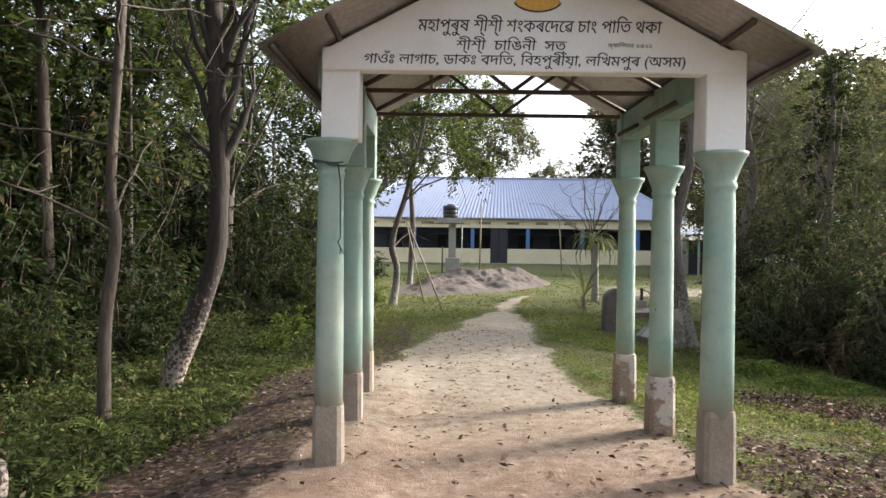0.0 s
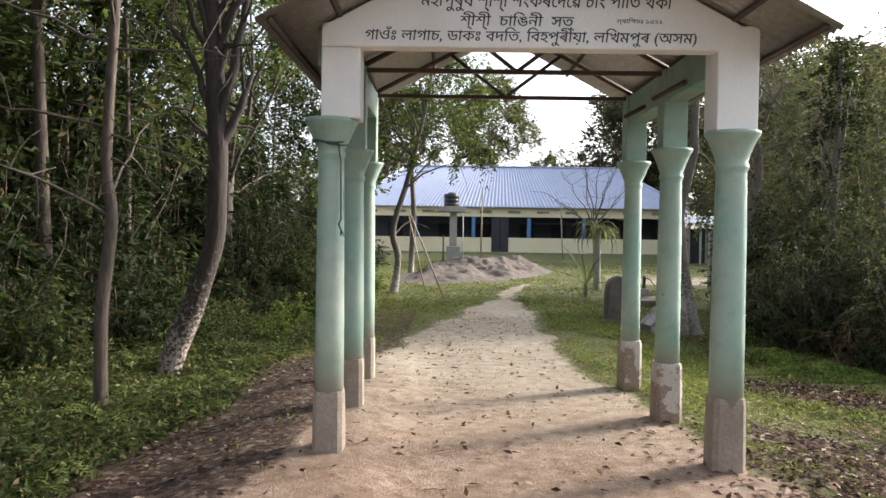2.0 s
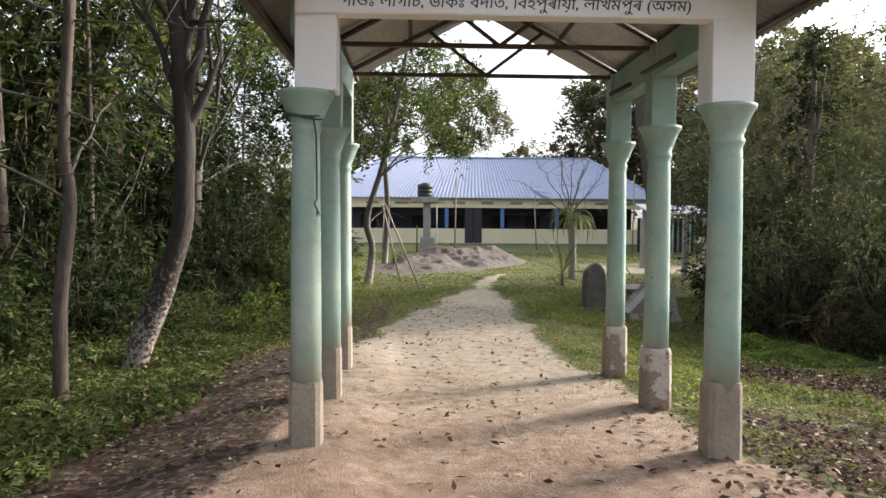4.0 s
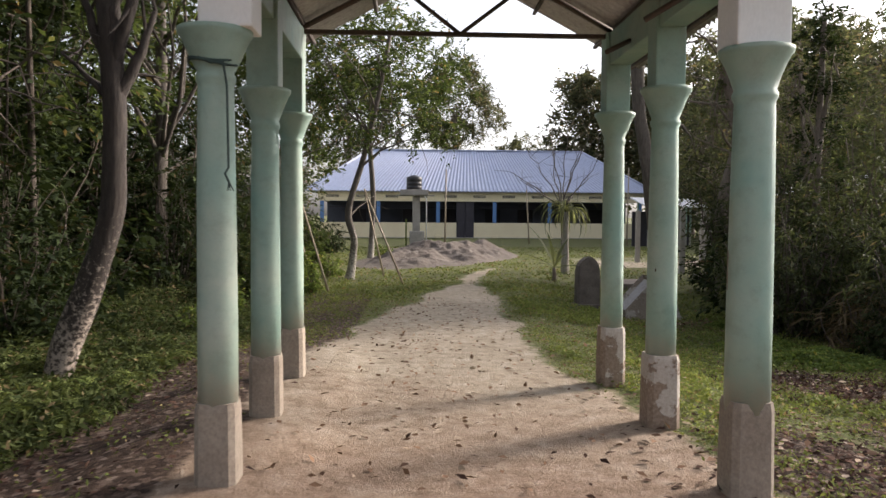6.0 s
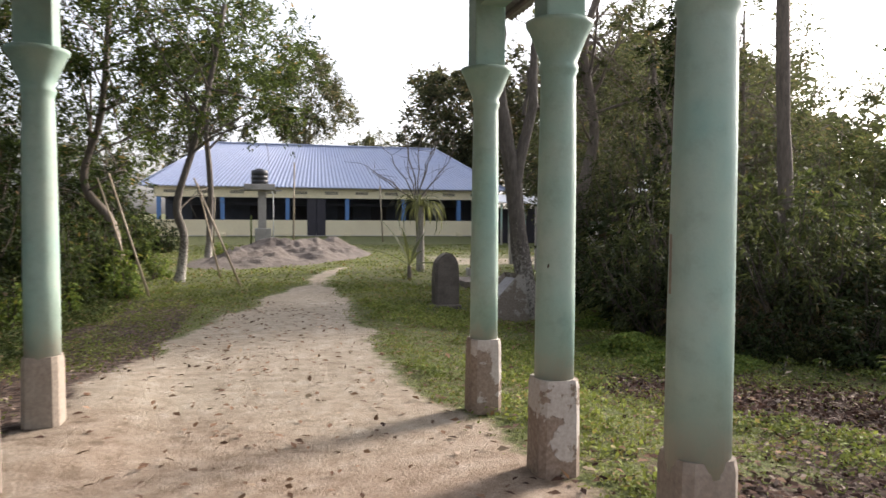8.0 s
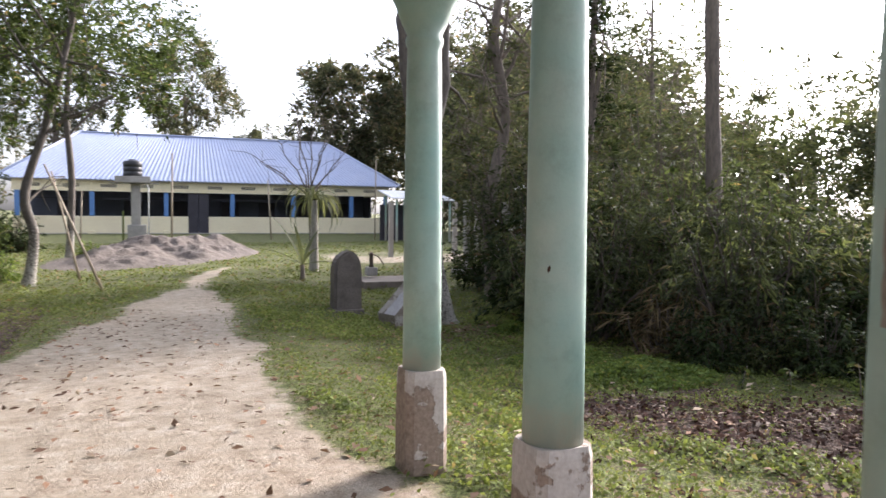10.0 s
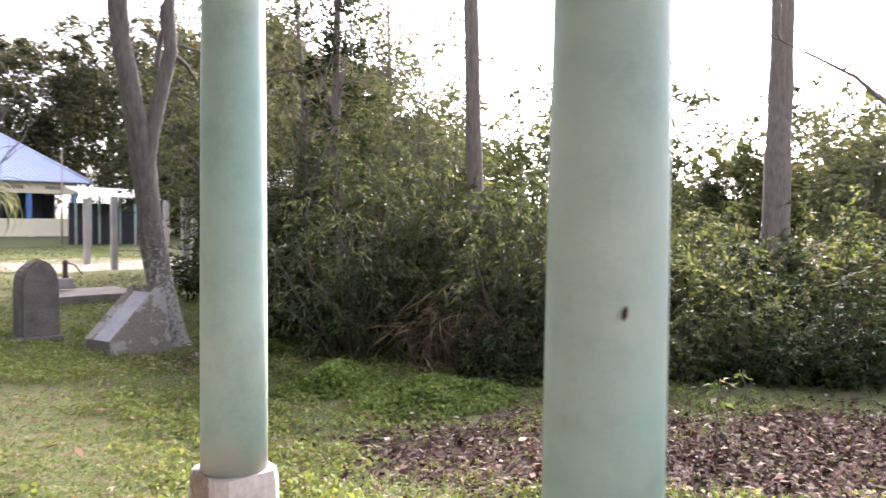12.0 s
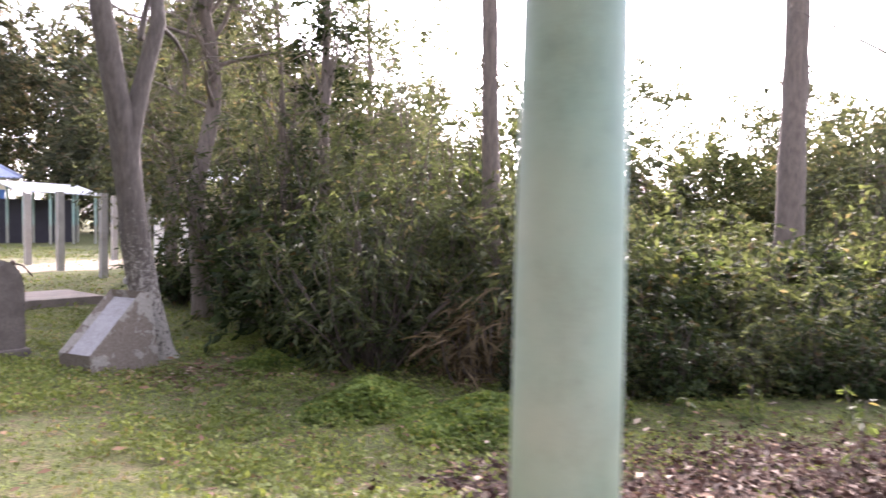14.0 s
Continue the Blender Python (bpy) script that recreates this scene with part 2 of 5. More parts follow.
def part(name, bm, mat, parent=None, label="", smooth=False, at_world=True):
    """Links a bmesh, or a tuple of vertices and faces in world places, as one mesh object, under a thing or a part."""
    me = bpy.data.meshes.new(name)
    if isinstance(bm, tuple):
        v, f = bm
        me.from_pydata(v, [], f)
    else:
        bm.to_mesh(me)
        bm.free()
    if smooth:
        me.shade_smooth()
    me.materials.append(mat)
    ob = new(name, me)
    if parent is not None:
        ob.parent = parent
        if at_world and parent.type == "EMPTY":
            ob.location = -parent.location
    if label:
        ob["label"] = label
    return ob


def block(bm, lo, hi, bevel=0.0, m=None):
    r = bmesh.ops.create_cube(bm, size=1.0)
    v = r["verts"]
    bmesh.ops.scale(bm, vec=[b - a for a, b in zip(lo, hi)], verts=v)
    bmesh.ops.translate(bm, vec=[(a + b) / 2 for a, b in zip(lo, hi)], verts=v)
    if bevel:
        e = list({e for x in v for e in x.link_edges})
        r = bmesh.ops.bevel(bm, geom=e, offset=bevel, segments=2, affect="EDGES", profile=0.6)
        v = [x for x in r["verts"]]
    if m is not None:
        bmesh.ops.transform(bm, matrix=m, verts=list({x for x in v if x.is_valid}))
    return bm


def blk(lo, hi, bevel=0.0):
    return block(bmesh.new(), lo, hi, bevel)


def lathe(bm, profile, cx, cy, sides=20, wobble=0.0, square=0.0):
    """A turned body round (cx, cy); profile: rows of (radius, z)."""
    rings = []
    for r, z in profile:
        ring = []
        for i in range(sides):
            a = 2 * math.pi * i / sides
            k = r * (1 + wobble * noise.noise((math.cos(a) * 1.5 + cx * 3, math.sin(a) * 1.5 + cy * 3, z * 3)))
            if square:
                k *= 1 + square * (1 / max(abs(math.cos(a)), abs(math.sin(a))) - 1)
            ring.append(bm.verts.new((cx + k * math.cos(a), cy + k * math.sin(a), z)))
        rings.append(ring)
    for a, b in zip(rings, rings[1:]):
        for i in range(sides):
            j = (i + 1) % sides
            bm.faces.new((a[i], a[j], b[j], b[i]))
    bm.faces.new(rings[0][::-1])
    bm.faces.new(rings[-1])
    return bm


def tube_into(V, F, pts, radii, sides=7, rough=0.0):
    """Adds a tapered tube along pts to the lists V and F."""
    pts = [Vector(p) for p in pts]
    start = len(V)
    up = Vector((0.31, 0.87, 0.2))
    for i, p in enumerate(pts):
        d = (pts[min(i + 1, len(pts) - 1)] - pts[max(i - 1, 0)]).normalized()
        s = d.cross(up).normalized()
        t = d.cross(s)
        for k in range(sides):
            a = 2 * math.pi * k / sides
            r = radii[i]
            if rough:
                r *= 1 + rough * noise.noise((p.x * 2 + math.cos(a), p.y * 2 + math.sin(a), p.z * 1.7))
            V.append(tuple(p + (s * math.cos(a) + t * math.sin(a)) * r))
    for i in range(len(pts) - 1):
        for k in range(sides):
            j = (k + 1) % sides
            a = start + i * sides
            F.append((a + k, a + j, a + sides + j, a + sides + k))
    F.append(tuple(start + (len(pts) - 1) * sides + k for k in range(sides)))


def stick(name, pts, r, mat, parent=None, label="", sides=7):
    V, F = [], []
    tube_into(V, F, pts, r if isinstance(r, list) else [r] * len(pts), sides)
    F.append(tuple(range(sides))[::-1])
    return part(name, (V, F), mat, parent, label, True)


def leaf_mesh(centres, size, rng, up=0.4, narrow=0.4, droop=0.0, spread=0.35, tilt=0.6, along=None):
    """Diamond leaves, one at each centre: arrays of vertices and faces."""
    n = len(centres)
    d = rng.normal(size=(n, 3))
    if along is not None:
        d = d * 0.6 + along * 1.1
    d[:, 2] = d[:, 2] * tilt - droop
    d /= np.linalg.norm(d, axis=1)[:, None]
    nrm = rng.normal(size=(n, 3))
    nrm[:, 2] = np.abs(nrm[:, 2]) + up
    w = np.cross(d, nrm)
    w /= np.linalg.norm(w, axis=1)[:, None] + 1e-9
    s = size * (1 + spread * rng.uniform(-1, 1, n))[:, None]
    bow = np.cross(w, d) * s * 0.08
    a = centres - d * s * 0.5
    mid = centres - d * s * 0.08
    V = np.stack([a, mid + w * s * narrow * 0.5 + bow, centres + d * s * 0.5, mid - w * s * narrow * 0.5 + bow], 1).reshape(-1, 3)
    return V


def quads(name, V, mat, parent=None, label=""):
    n = len(V) // 4
    me = bpy.data.meshes.new(name)
    me.vertices.add(len(V))
    me.vertices.foreach_set("co", np.ascontiguousarray(V, dtype=np.float32).ravel())
    me.loops.add(len(V))
    me.loops.foreach_set("vertex_index", np.arange(len(V), dtype=np.int32))
    me.polygons.add(n)
    me.polygons.foreach_set("loop_start", np.arange(0, len(V), 4, dtype=np.int32))
    me.update(calc_edges=True)
    me.materials.append(mat)
    ob = new(name, me)
    if parent is not None:
        ob.parent = parent
        if parent.type == "EMPTY":
            ob.location = -parent.location
    if label:
        ob["label"] = label
    return ob


def clumps(rng, centre, radii, n_clumps, per, clump_r, hollow=0.45, floor_z=None):
    """Leaf places strung along twigs that spray from clumps within an uneven ellipsoid: places, clump centres, leaf directions."""
    u = rng.normal(size=(n_clumps, 3))
    u /= np.linalg.norm(u, axis=1)[:, None]
    r = (hollow + (1 - hollow) * rng.uniform(0, 1, n_clumps) ** 0.6) * (1 + 0.22 * np.sin(u[:, 0] * 5 + u[:, 2] * 4 + centre[0]))
    c = np.array(centre) + u * r[:, None] * np.array(radii)
    k = rng.integers(int(per * 0.5), int(per * 1.5), n_clumps)
    idx = np.repeat(np.arange(n_clumps), k)
    cr = clump_r * rng.uniform(0.6, 1.4, n_clumps)
    n_twig = max(4, int(per / 11))
    tw = rng.normal(size=(n_clumps, n_twig, 3)) + u[:, None, :] * 0.7
    tw /= np.linalg.norm(tw, axis=2)[:, :, None]
    tw *= rng.uniform(0.6, 1.5, (n_clumps, n_twig))[:, :, None]
    which = rng.integers(0, n_twig, len(idx))
    d = tw[idx, which]
    s = rng.uniform(0.15, 1.0, len(idx)) ** 0.8
    p = c[idx] + d * (cr[idx] * s)[:, None] + rng.normal(size=(len(idx), 3)) * (cr[idx] * 0.13)[:, None]
    p[:, 2] -= cr[idx] * 0.35 * s ** 2
    if floor_z is not None:
        ok = p[:, 2] > floor_z
        p, d = p[ok], d[ok]
    return p, c, d

# ---- ground ----


def smooth(t):
    t = min(1.0, max(0.0, t))
    return t * t * (3 - 2 * t)


PATH_Y = [-6, 0, 3, 5, 8.6, 12.9, 15, 17, 19.5, 22, 25, 32]
PATH_X = [0.4, 0.4, 0.48, 0.5, 0.3, 0.8, 1.1, 1.33, 1.65, 2.2, 3.3, 6.5]
PATH_W = [2.4, 2.2, 1.8, 1.5, 1.12, 0.9, 0.68, 0.34, 0.2, 0.12, -0.1, -0.5]


def ground_z(x, y):
    xp = float(np.interp(y, PATH_Y, PATH_X))
    side = smooth((abs(x - xp) - 1.1) / 2.4) * (0.26 if x > xp else 0.1)
    near = -0.14 * smooth((y - 6.5) / 6) - 0.08 * smooth((y - 12) / 12) - side * (1 - smooth((y - 16) / 12))
    far = smooth((y - 20) / 20)
    z = near * (1 - far) - 0.32 * far
    z += 0.025 * noise.noise((x * 0.7, y * 0.7, 3.1)) + 0.01 * noise.noise((x * 2.6, y * 2.6, 1.7))
    if math.hypot(x - 0.5, y - 6) < 3.2:
        z *= 0.35 + 0.65 * smooth((math.hypot(x - 0.5, y - 6) - 1.2) / 2)
    z += 0.085 * smooth((-0.1 - x) / 0.55) * smooth((y - 2) / 1.5) * (1 - smooth((y - 8) / 2)) * (1 - smooth((-1.3 - x) / 0.6))   # soil banked along the left columns
    return z


def axis(lo, hi, dense_lo, dense_hi, step, far):
    a = list(np.arange(dense_lo, dense_hi + 1e-6, step))
    s, v = step, dense_hi
    while v < hi:
        s *= 1.22
        v += s
        a.append(min(v, hi))
    s, v = step, dense_lo
    while v > lo:
        s *= 1.22
        v -= s
        a.insert(0, max(v, lo))
    return a


def make_ground():
    xs, ys = axis(-700, 700, -7, 10, 0.11, 700), axis(-500, 1500, 1, 24, 0.11, 1500)
    V, earth, litter = [], [], []
    for y in ys:
        xp, w = float(np.interp(y, PATH_Y, PATH_X)), float(np.interp(y, PATH_Y, PATH_W))
        for x in xs:
            V.append((x, y, ground_z(x, y) if abs(x) < 90 and -60 < y < 120 else -0.32))
            d = abs(x - xp) - w + 0.28 * noise.noise((x * 1.1, y * 1.1, 0)) + 0.12 * noise.noise((x * 4, y * 4, 5))
            e = 1 - smooth((d + 0.3) / 0.62)
            if x < xp and 3 < y < 9.5:                      # bare strip beside the gateway
                e = max(e, 0.32 * (1 - smooth((-0.4 - x + 0.35 * noise.noise((x, y, 9)) - 1.5 + 0.12 * (y - 5)) / 0.5)))
            if y > 21:                                      # trodden strip of the yard
                k = noise.noise((x * 0.2, y * 0.3, 2.0))
                e = max(e, 0.62 * smooth((y - 23.2 + 1.5 * k) / 1.5) * (1 - smooth((y - 29 + 4 * k) / 2.5)) * smooth((x - 5 + 2 * k) / 2.5), 0.4 * smooth((k - 0.05) / 0.2) * smooth((x - 4) / 4) * (1 - smooth((y - 40) / 5)))
            earth.append(e)
            q = (x - 5.5) * 0.72 - (y - 7.1) * 0.69
            s = (x - 5.5) * 0.69 + (y - 7.1) * 0.72
            lt = 1 - smooth((math.hypot(q / 2.7, s / 0.9) + 0.7 * noise.noise((x * 1.5, y * 1.5, 4)) + 0.3 * noise.noise((x * 4, y * 4, 9)) - 0.7) / 0.6)
            lt = max(lt, 0.85 * (1 - smooth((math.hypot((x - 3.5) / 1.5, (y - 5.0) / 1.5) + 0.9 * noise.noise((x * 1.1, y * 1.1, 6)) + 0.3 * noise.noise((x * 3.3, y * 3.3, 2)) - 0.55) / 0.7)))
            # leaf litter of the left verge, spread wider to paint in its shade
            if x < -0.6 and y < 16:
                lt = max(lt, 0.8 * (1 - smooth((abs(x + 1.75 - 0.05 * (y - 5)) - 0.75) / 0.6)))
            if (x < -3 or x > 7) and y < 21:
                lt = max(lt, 0.7 * smooth((abs(x - 2) - 5) / 1.5))
            litter.append(lt)
    nx = len(xs)
    F = [(j * nx + i, j * nx + i + 1, (j + 1) * nx + i + 1, (j + 1) * nx + i) for j in range(len(ys) - 1) for i in range(nx - 1)]
    m, n, l, b = material("earth_and_grass", 0.97)
    b.inputs["Specular IOR Level"].default_value = 0.15
    co = n.new("ShaderNodeTexCoord")
    P = co.outputs["Object"]
    fine, mid, big = tex(n, l, 60, 6, 0.7, P), tex(n, l, 7, 6, 0.65, P), tex(n, l, 0.8, 4, 0.6, P)
    sand = ramp(n, [(0.28, (0.185, 0.12, 0.083)), (0.5, (0.29, 0.205, 0.15)), (0.72, (0.395, 0.305, 0.24))])
    l.new(mid.outputs[0], sand.inputs[0])
    pale = ramp(n, [(0.28, (0.222, 0.178, 0.13)), (0.5, (0.33, 0.28, 0.216)), (0.72, (0.415, 0.365, 0.298))])
    l.new(mid.outputs[0], pale.inputs[0])
    where = n.new("ShaderNodeSeparateXYZ")                  # reddish earth gives way to pale sand beyond the gateway
    l.new(P, where.inputs[0])
    along = n.new("ShaderNodeMath")
    along.operation = "MULTIPLY_ADD"
    l.new(big.outputs[0], along.inputs[0])
    along.inputs[1].default_value = 3.0
    l.new(where.outputs[1], along.inputs[2])
    span = n.new("ShaderNodeMapRange")
    span.inputs[1].default_value, span.inputs[2].default_value = 6.0, 9.5
    l.new(along.outputs[0], span.inputs[0])
    sandy = mixed(n, l, span.outputs[0], sand.outputs[0], pale.outputs[0])
    sand2 = mixed(n, l, 0.45, sandy, big.outputs[0], "SOFT_LIGHT")
    grass = ramp(n, [(0.25, (0.055, 0.068, 0.023)), (0.46, (0.1, 0.118, 0.04)), (0.57, (0.125, 0.118, 0.056)), (0.7, (0.155, 0.118, 0.08))])
    l.new(mid.outputs[0], grass.inputs[0])
    vo = tex(n, l, 26, where=P, kind="ShaderNodeTexVoronoi")
    dry = ramp(n, [(0.0, (0.028, 0.019, 0.015)), (0.5, (0.068, 0.045, 0.034)), (0.85, (0.115, 0.08, 0.063)), (1.0, (0.22, 0.17, 0.145))])
    sepc = n.new("ShaderNodeSeparateColor")
    l.new(vo.outputs["Color"], sepc.inputs[0])
    l.new(sepc.outputs[0], dry.inputs[0])
    a1, a2 = n.new("ShaderNodeAttribute"), n.new("ShaderNodeAttribute")
    a1.attribute_name, a2.attribute_name = "earth", "litter"

    def edge(att):
        ad = n.new("ShaderNodeMath")
        ad.operation = "MULTIPLY_ADD"
        l.new(mid.outputs[0], ad.inputs[0])
        ad.inputs[1].default_value = 0.7
        l.new(att.outputs["Fac"], ad.inputs[2])
        r = ramp(n, [(0.72, (0, 0, 0)), (0.98, (1, 1, 1))])
        l.new(ad.outputs[0], r.inputs[0])
        return r.outputs[0]

    blades = ramp(n, [(0.36, (0.4, 0.4, 0.4)), (0.5, (0.95, 0.95, 0.95)), (0.64, (1.6, 1.6, 1.5))])
    l.new(fine.outputs[0], blades.inputs[0])
    turf = mixed(n, l, 1.0, grass.outputs[0], blades.outputs[0], "MULTIPLY")
    c = mixed(n, l, edge(a2), turf, dry.outputs[0])
    c = mixed(n, l, edge(a1), c, sand2)
    g = ramp(n, [(0.3, (0.72, 0.72, 0.72)), (0.7, (1.15, 1.15, 1.15))])
    l.new(fine.outputs[0], g.inputs[0])
    l.new(mixed(n, l, 1.0, c, g.outputs[0], "MULTIPLY"), b.inputs["Base Color"])
    hs = n.new("ShaderNodeMath")
    l.new(fine.outputs[0], hs.inputs[0])
    l.new(mid.outputs[0], hs.inputs[1])
    bump(n, l, b, hs.outputs[0], 0.8, 0.025)
    ob = part("ground", (V, F), m, smooth=True)
    for key, vals in (("earth", earth), ("litter", litter)):
        at = ob.data.attributes.new(key, "FLOAT", "POINT")
        at.data.foreach_set("value", vals)
    return tagged(ob, "sandy footpath through short weeds and leaf litter", "ground", kind="structure")


make_ground()

# ---- gateway ----
CX_L, CX_R = -0.779, 1.835
COLUMNS = [(-0.769, 4.885), (1.849, 4.865), (-0.772, 6.06), (1.828, 6.064), (-0.79, 7.19), (1.823, 7.238)]
COL_Y = [4.875, 6.06, 7.21]
COL_R = [0.108, 0.097, 0.089]
RIDGE_X, RIDGE_Z, EAVE_Z, EAVE_OUT = 0.55, 3.58, 2.706, 1.65
gate = thing("gateway", (0.54, 6.0, 0.0), "open roofed gateway on six pale green columns over a sandy path", "gateway")


def column(x, y, front, r):
    prof = [(0.114, 0.42), (0.113, 0.9), (0.108, 1.5), (0.102, 1.9), (0.1, 1.98), (0.1, 2.0), (0.111, 2.02), (0.112, 2.04), (0.102, 2.06)]
    top = (2.205 if front else 2.225) if x > 0 else 2.255 if front else 2.18
    k = 1.0 if front else 0.93
    prof = [(a * r / 0.112, z - 2.26 + top if z > 1.5 else z) for a, z in prof]
    prof += [(0.118 * k, top - 0.14), (0.14 * k, top - 0.085), (0.162 * k, top - 0.04), (0.175 * k, top - 0.025), (0.178 * k, top - 0.004), (0.17 * k, top)]
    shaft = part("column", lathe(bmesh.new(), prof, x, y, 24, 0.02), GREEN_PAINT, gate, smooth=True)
    bm = bmesh.new()
    prof = [(0.128, ground_z(x, y) - 0.05), (0.126, 0.2), (0.122, 0.44), (0.115, 0.475)]
    prof = [(a * (0.3 + 0.7 * r / 0.112) * (0.97 if x > 0 and y > 5 else 0.91), z) for a, z in prof]
    lathe(bm, prof, x, y, 20, 0.03, 0.82)
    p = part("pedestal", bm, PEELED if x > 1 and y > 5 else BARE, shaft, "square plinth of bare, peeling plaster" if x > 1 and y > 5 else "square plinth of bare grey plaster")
    p.location = (0, 0, 0)
    px = x + (0.072 if x < 0 else -0.015) if front else x
    hw = (0.125 if x < 0 else 0.132) if front else 0.1
    part("upper_post", blk((px - hw, y - hw + 0.012, top - 0.005), (px + hw, y + hw - 0.012, 2.86), 0.012), WHITE_PAINT if front else GREEN_PAINT, shaft, "limewashed square post" if front else "")
    return shaft


for i, (x, y) in enumerate(COLUMNS):
    column(x, y, i < 2, COL_R[i // 2] * ((0.87, 0.97, 1.04)[i // 2] if x < 0 else 1.0))


def prism(pts, y0, y1, bevel=0.0):
    """A flat outline of (x, z) points made thick along y."""
    bm = bmesh.new()
    a = [bm.verts.new((x, y0, z)) for x, z in pts]
    b = [bm.verts.new((x, y1, z)) for x, z in pts]
    bm.faces.new(a)
    bm.faces.new(b[::-1])
    for i in range(len(a)):
        j = (i + 1) % len(a)
        bm.faces.new((a[j], a[i], b[i], b[j]))
    bmesh.ops.recalc_face_normals(bm, faces=bm.faces)
    if bevel:
        bmesh.ops.bevel(bm, geom=list(bm.edges), offset=bevel, segments=2, affect="EDGES")
    return bm


FACE_Y = COL_Y[0] - 0.135
SLOPE = (RIDGE_Z - EAVE_Z) / EAVE_OUT


def roof_z(x):
    return RIDGE_Z - abs(x - RIDGE_X) * SLOPE


gable = part("gable_panel", prism([(CX_L - 0.035, 2.7), (CX_R + 0.12, 2.7), (CX_R + 0.12, roof_z(CX_R + 0.12) - 0.035), (RIDGE_X, RIDGE_Z - 0.035), (CX_L - 0.035, roof_z(CX_L - 0.035) - 0.035)], FACE_Y, FACE_Y + 0.13, 0.006), WHITE_PAINT, gate, "white limewashed gable with painted black lettering")
for x in (CX_L, CX_R):
    part("side_beam", blk((x - 0.085, COL_Y[0] - 0.0, 2.6), (x + 0.085, COL_Y[2] + 0.12, 2.855), 0.01), GREEN_PAINT, gate)
for y in COL_Y[1:]:
    part("tie_rod", blk((CX_L - 0.1, y - 0.02, 2.815), (CX_R + 0.1, y + 0.02, 2.85), 0.004), STEEL, gate, "dark steel truss chord")
    for s in (-1, 1):
        e = RIDGE_X + s * 1.55
        stick("rafter", [(RIDGE_X, y, RIDGE_Z - 0.05), (e, y, roof_z(e) - 0.05)], 0.022, STEEL, gate, sides=4)
        m = RIDGE_X + s * 0.54
        stick("truss_web", [(RIDGE_X, y, 2.835), (m, y, roof_z(m) - 0.05)], 0.017, STEEL, gate, sides=4)
for s in (-1, 1):
    for d in (0.08, 0.7, 1.25, 1.58):
        x = RIDGE_X + s * d
        stick("purlin", [(x, 4.25, roof_z(x) - 0.022), (x, 7.85, roof_z(x) - 0.022)], 0.02, STEEL, gate, sides=4)


def roof_sheet(y0, y1, s):
    """One corrugated tin sheet from ridge to eave, with its waves across the slope."""
    bm = bmesh.new()
    n = max(8, int((y1 - y0) / 0.0095))
    cols = []
    for i in range(n + 1):
        y = y0 + (y1 - y0) * i / n
        w = 0.009 * math.sin(y * 2 * math.pi / 0.076)
        cols.append([bm.verts.new((RIDGE_X + s * d, y, roof_z(RIDGE_X + s * d) + w + k)) for d in (0.0, 0.55, 1.1, EAVE_OUT) for k in (0.0,)])
    for a, b in zip(cols, cols[1:]):
        for j in range(3):
            bm.faces.new((a[j], a[j + 1], b[j + 1], b[j]))
    r = bmesh.ops.extrude_face_region(bm, geom=list(bm.faces))
    bmesh.ops.translate(bm, vec=(0, 0, 0.002), verts=[v for v in r["geom"] if isinstance(v, bmesh.types.BMVert)])
    bmesh.ops.recalc_face_normals(bm, faces=bm.faces)
    return bm


for s in (-1, 1):
    for k in range(4):
        y = 4.2 + k * 0.91
        sh = part("roof_sheet", roof_sheet(y, y + 0.92, s), TIN, gate, smooth=True)
        sh.location.z += 0.004 * (k % 2)
part("ridge_cap", prism([(RIDGE_X - 0.2, roof_z(RIDGE_X - 0.2) + 0.016), (RIDGE_X, RIDGE_Z + 0.02), (RIDGE_X + 0.2, roof_z(RIDGE_X + 0.2) + 0.016), (RIDGE_X, RIDGE_Z + 0.026)], 4.2, 7.86), TIN, gate)


def glyph(text):
    """The closed outlines of a text at size 1, each a list of (x, y)."""
    cu = bpy.data.curves.new("glyph", "FONT")
    cu.body, cu.size, cu.resolution_u = text, 1.0, 4
    o = bpy.data.objects.new("glyph", cu)
    scene.collection.objects.link(o)
    bpy.context.view_layer.update()
    deps = bpy.context.evaluated_depsgraph_get()
    flat = o.to_curve(deps, apply_modifiers=False)
    loops = []
    for sp in flat.splines:
        pts, bp = [], sp.bezier_points
        for k in range(len(bp)):
            a, b = bp[k], bp[(k + 1) % len(bp)]
            for t in (0.0, 0.25, 0.5, 0.75):
                q = 1 - t
                p = a.co * q ** 3 + a.handle_right * 3 * q * q * t + b.handle_left * 3 * q * t * t + b.co * t ** 3
                if not pts or math.hypot(p.x - pts[-1][0], p.y - pts[-1][1]) > 1e-4:
                    pts.append((p.x, p.y))
        if len(pts) > 2:
            loops.append(pts)
    o.to_curve_clear()
    bpy.data.objects.remove(o)
    bpy.data.curves.remove(cu)
    return loops


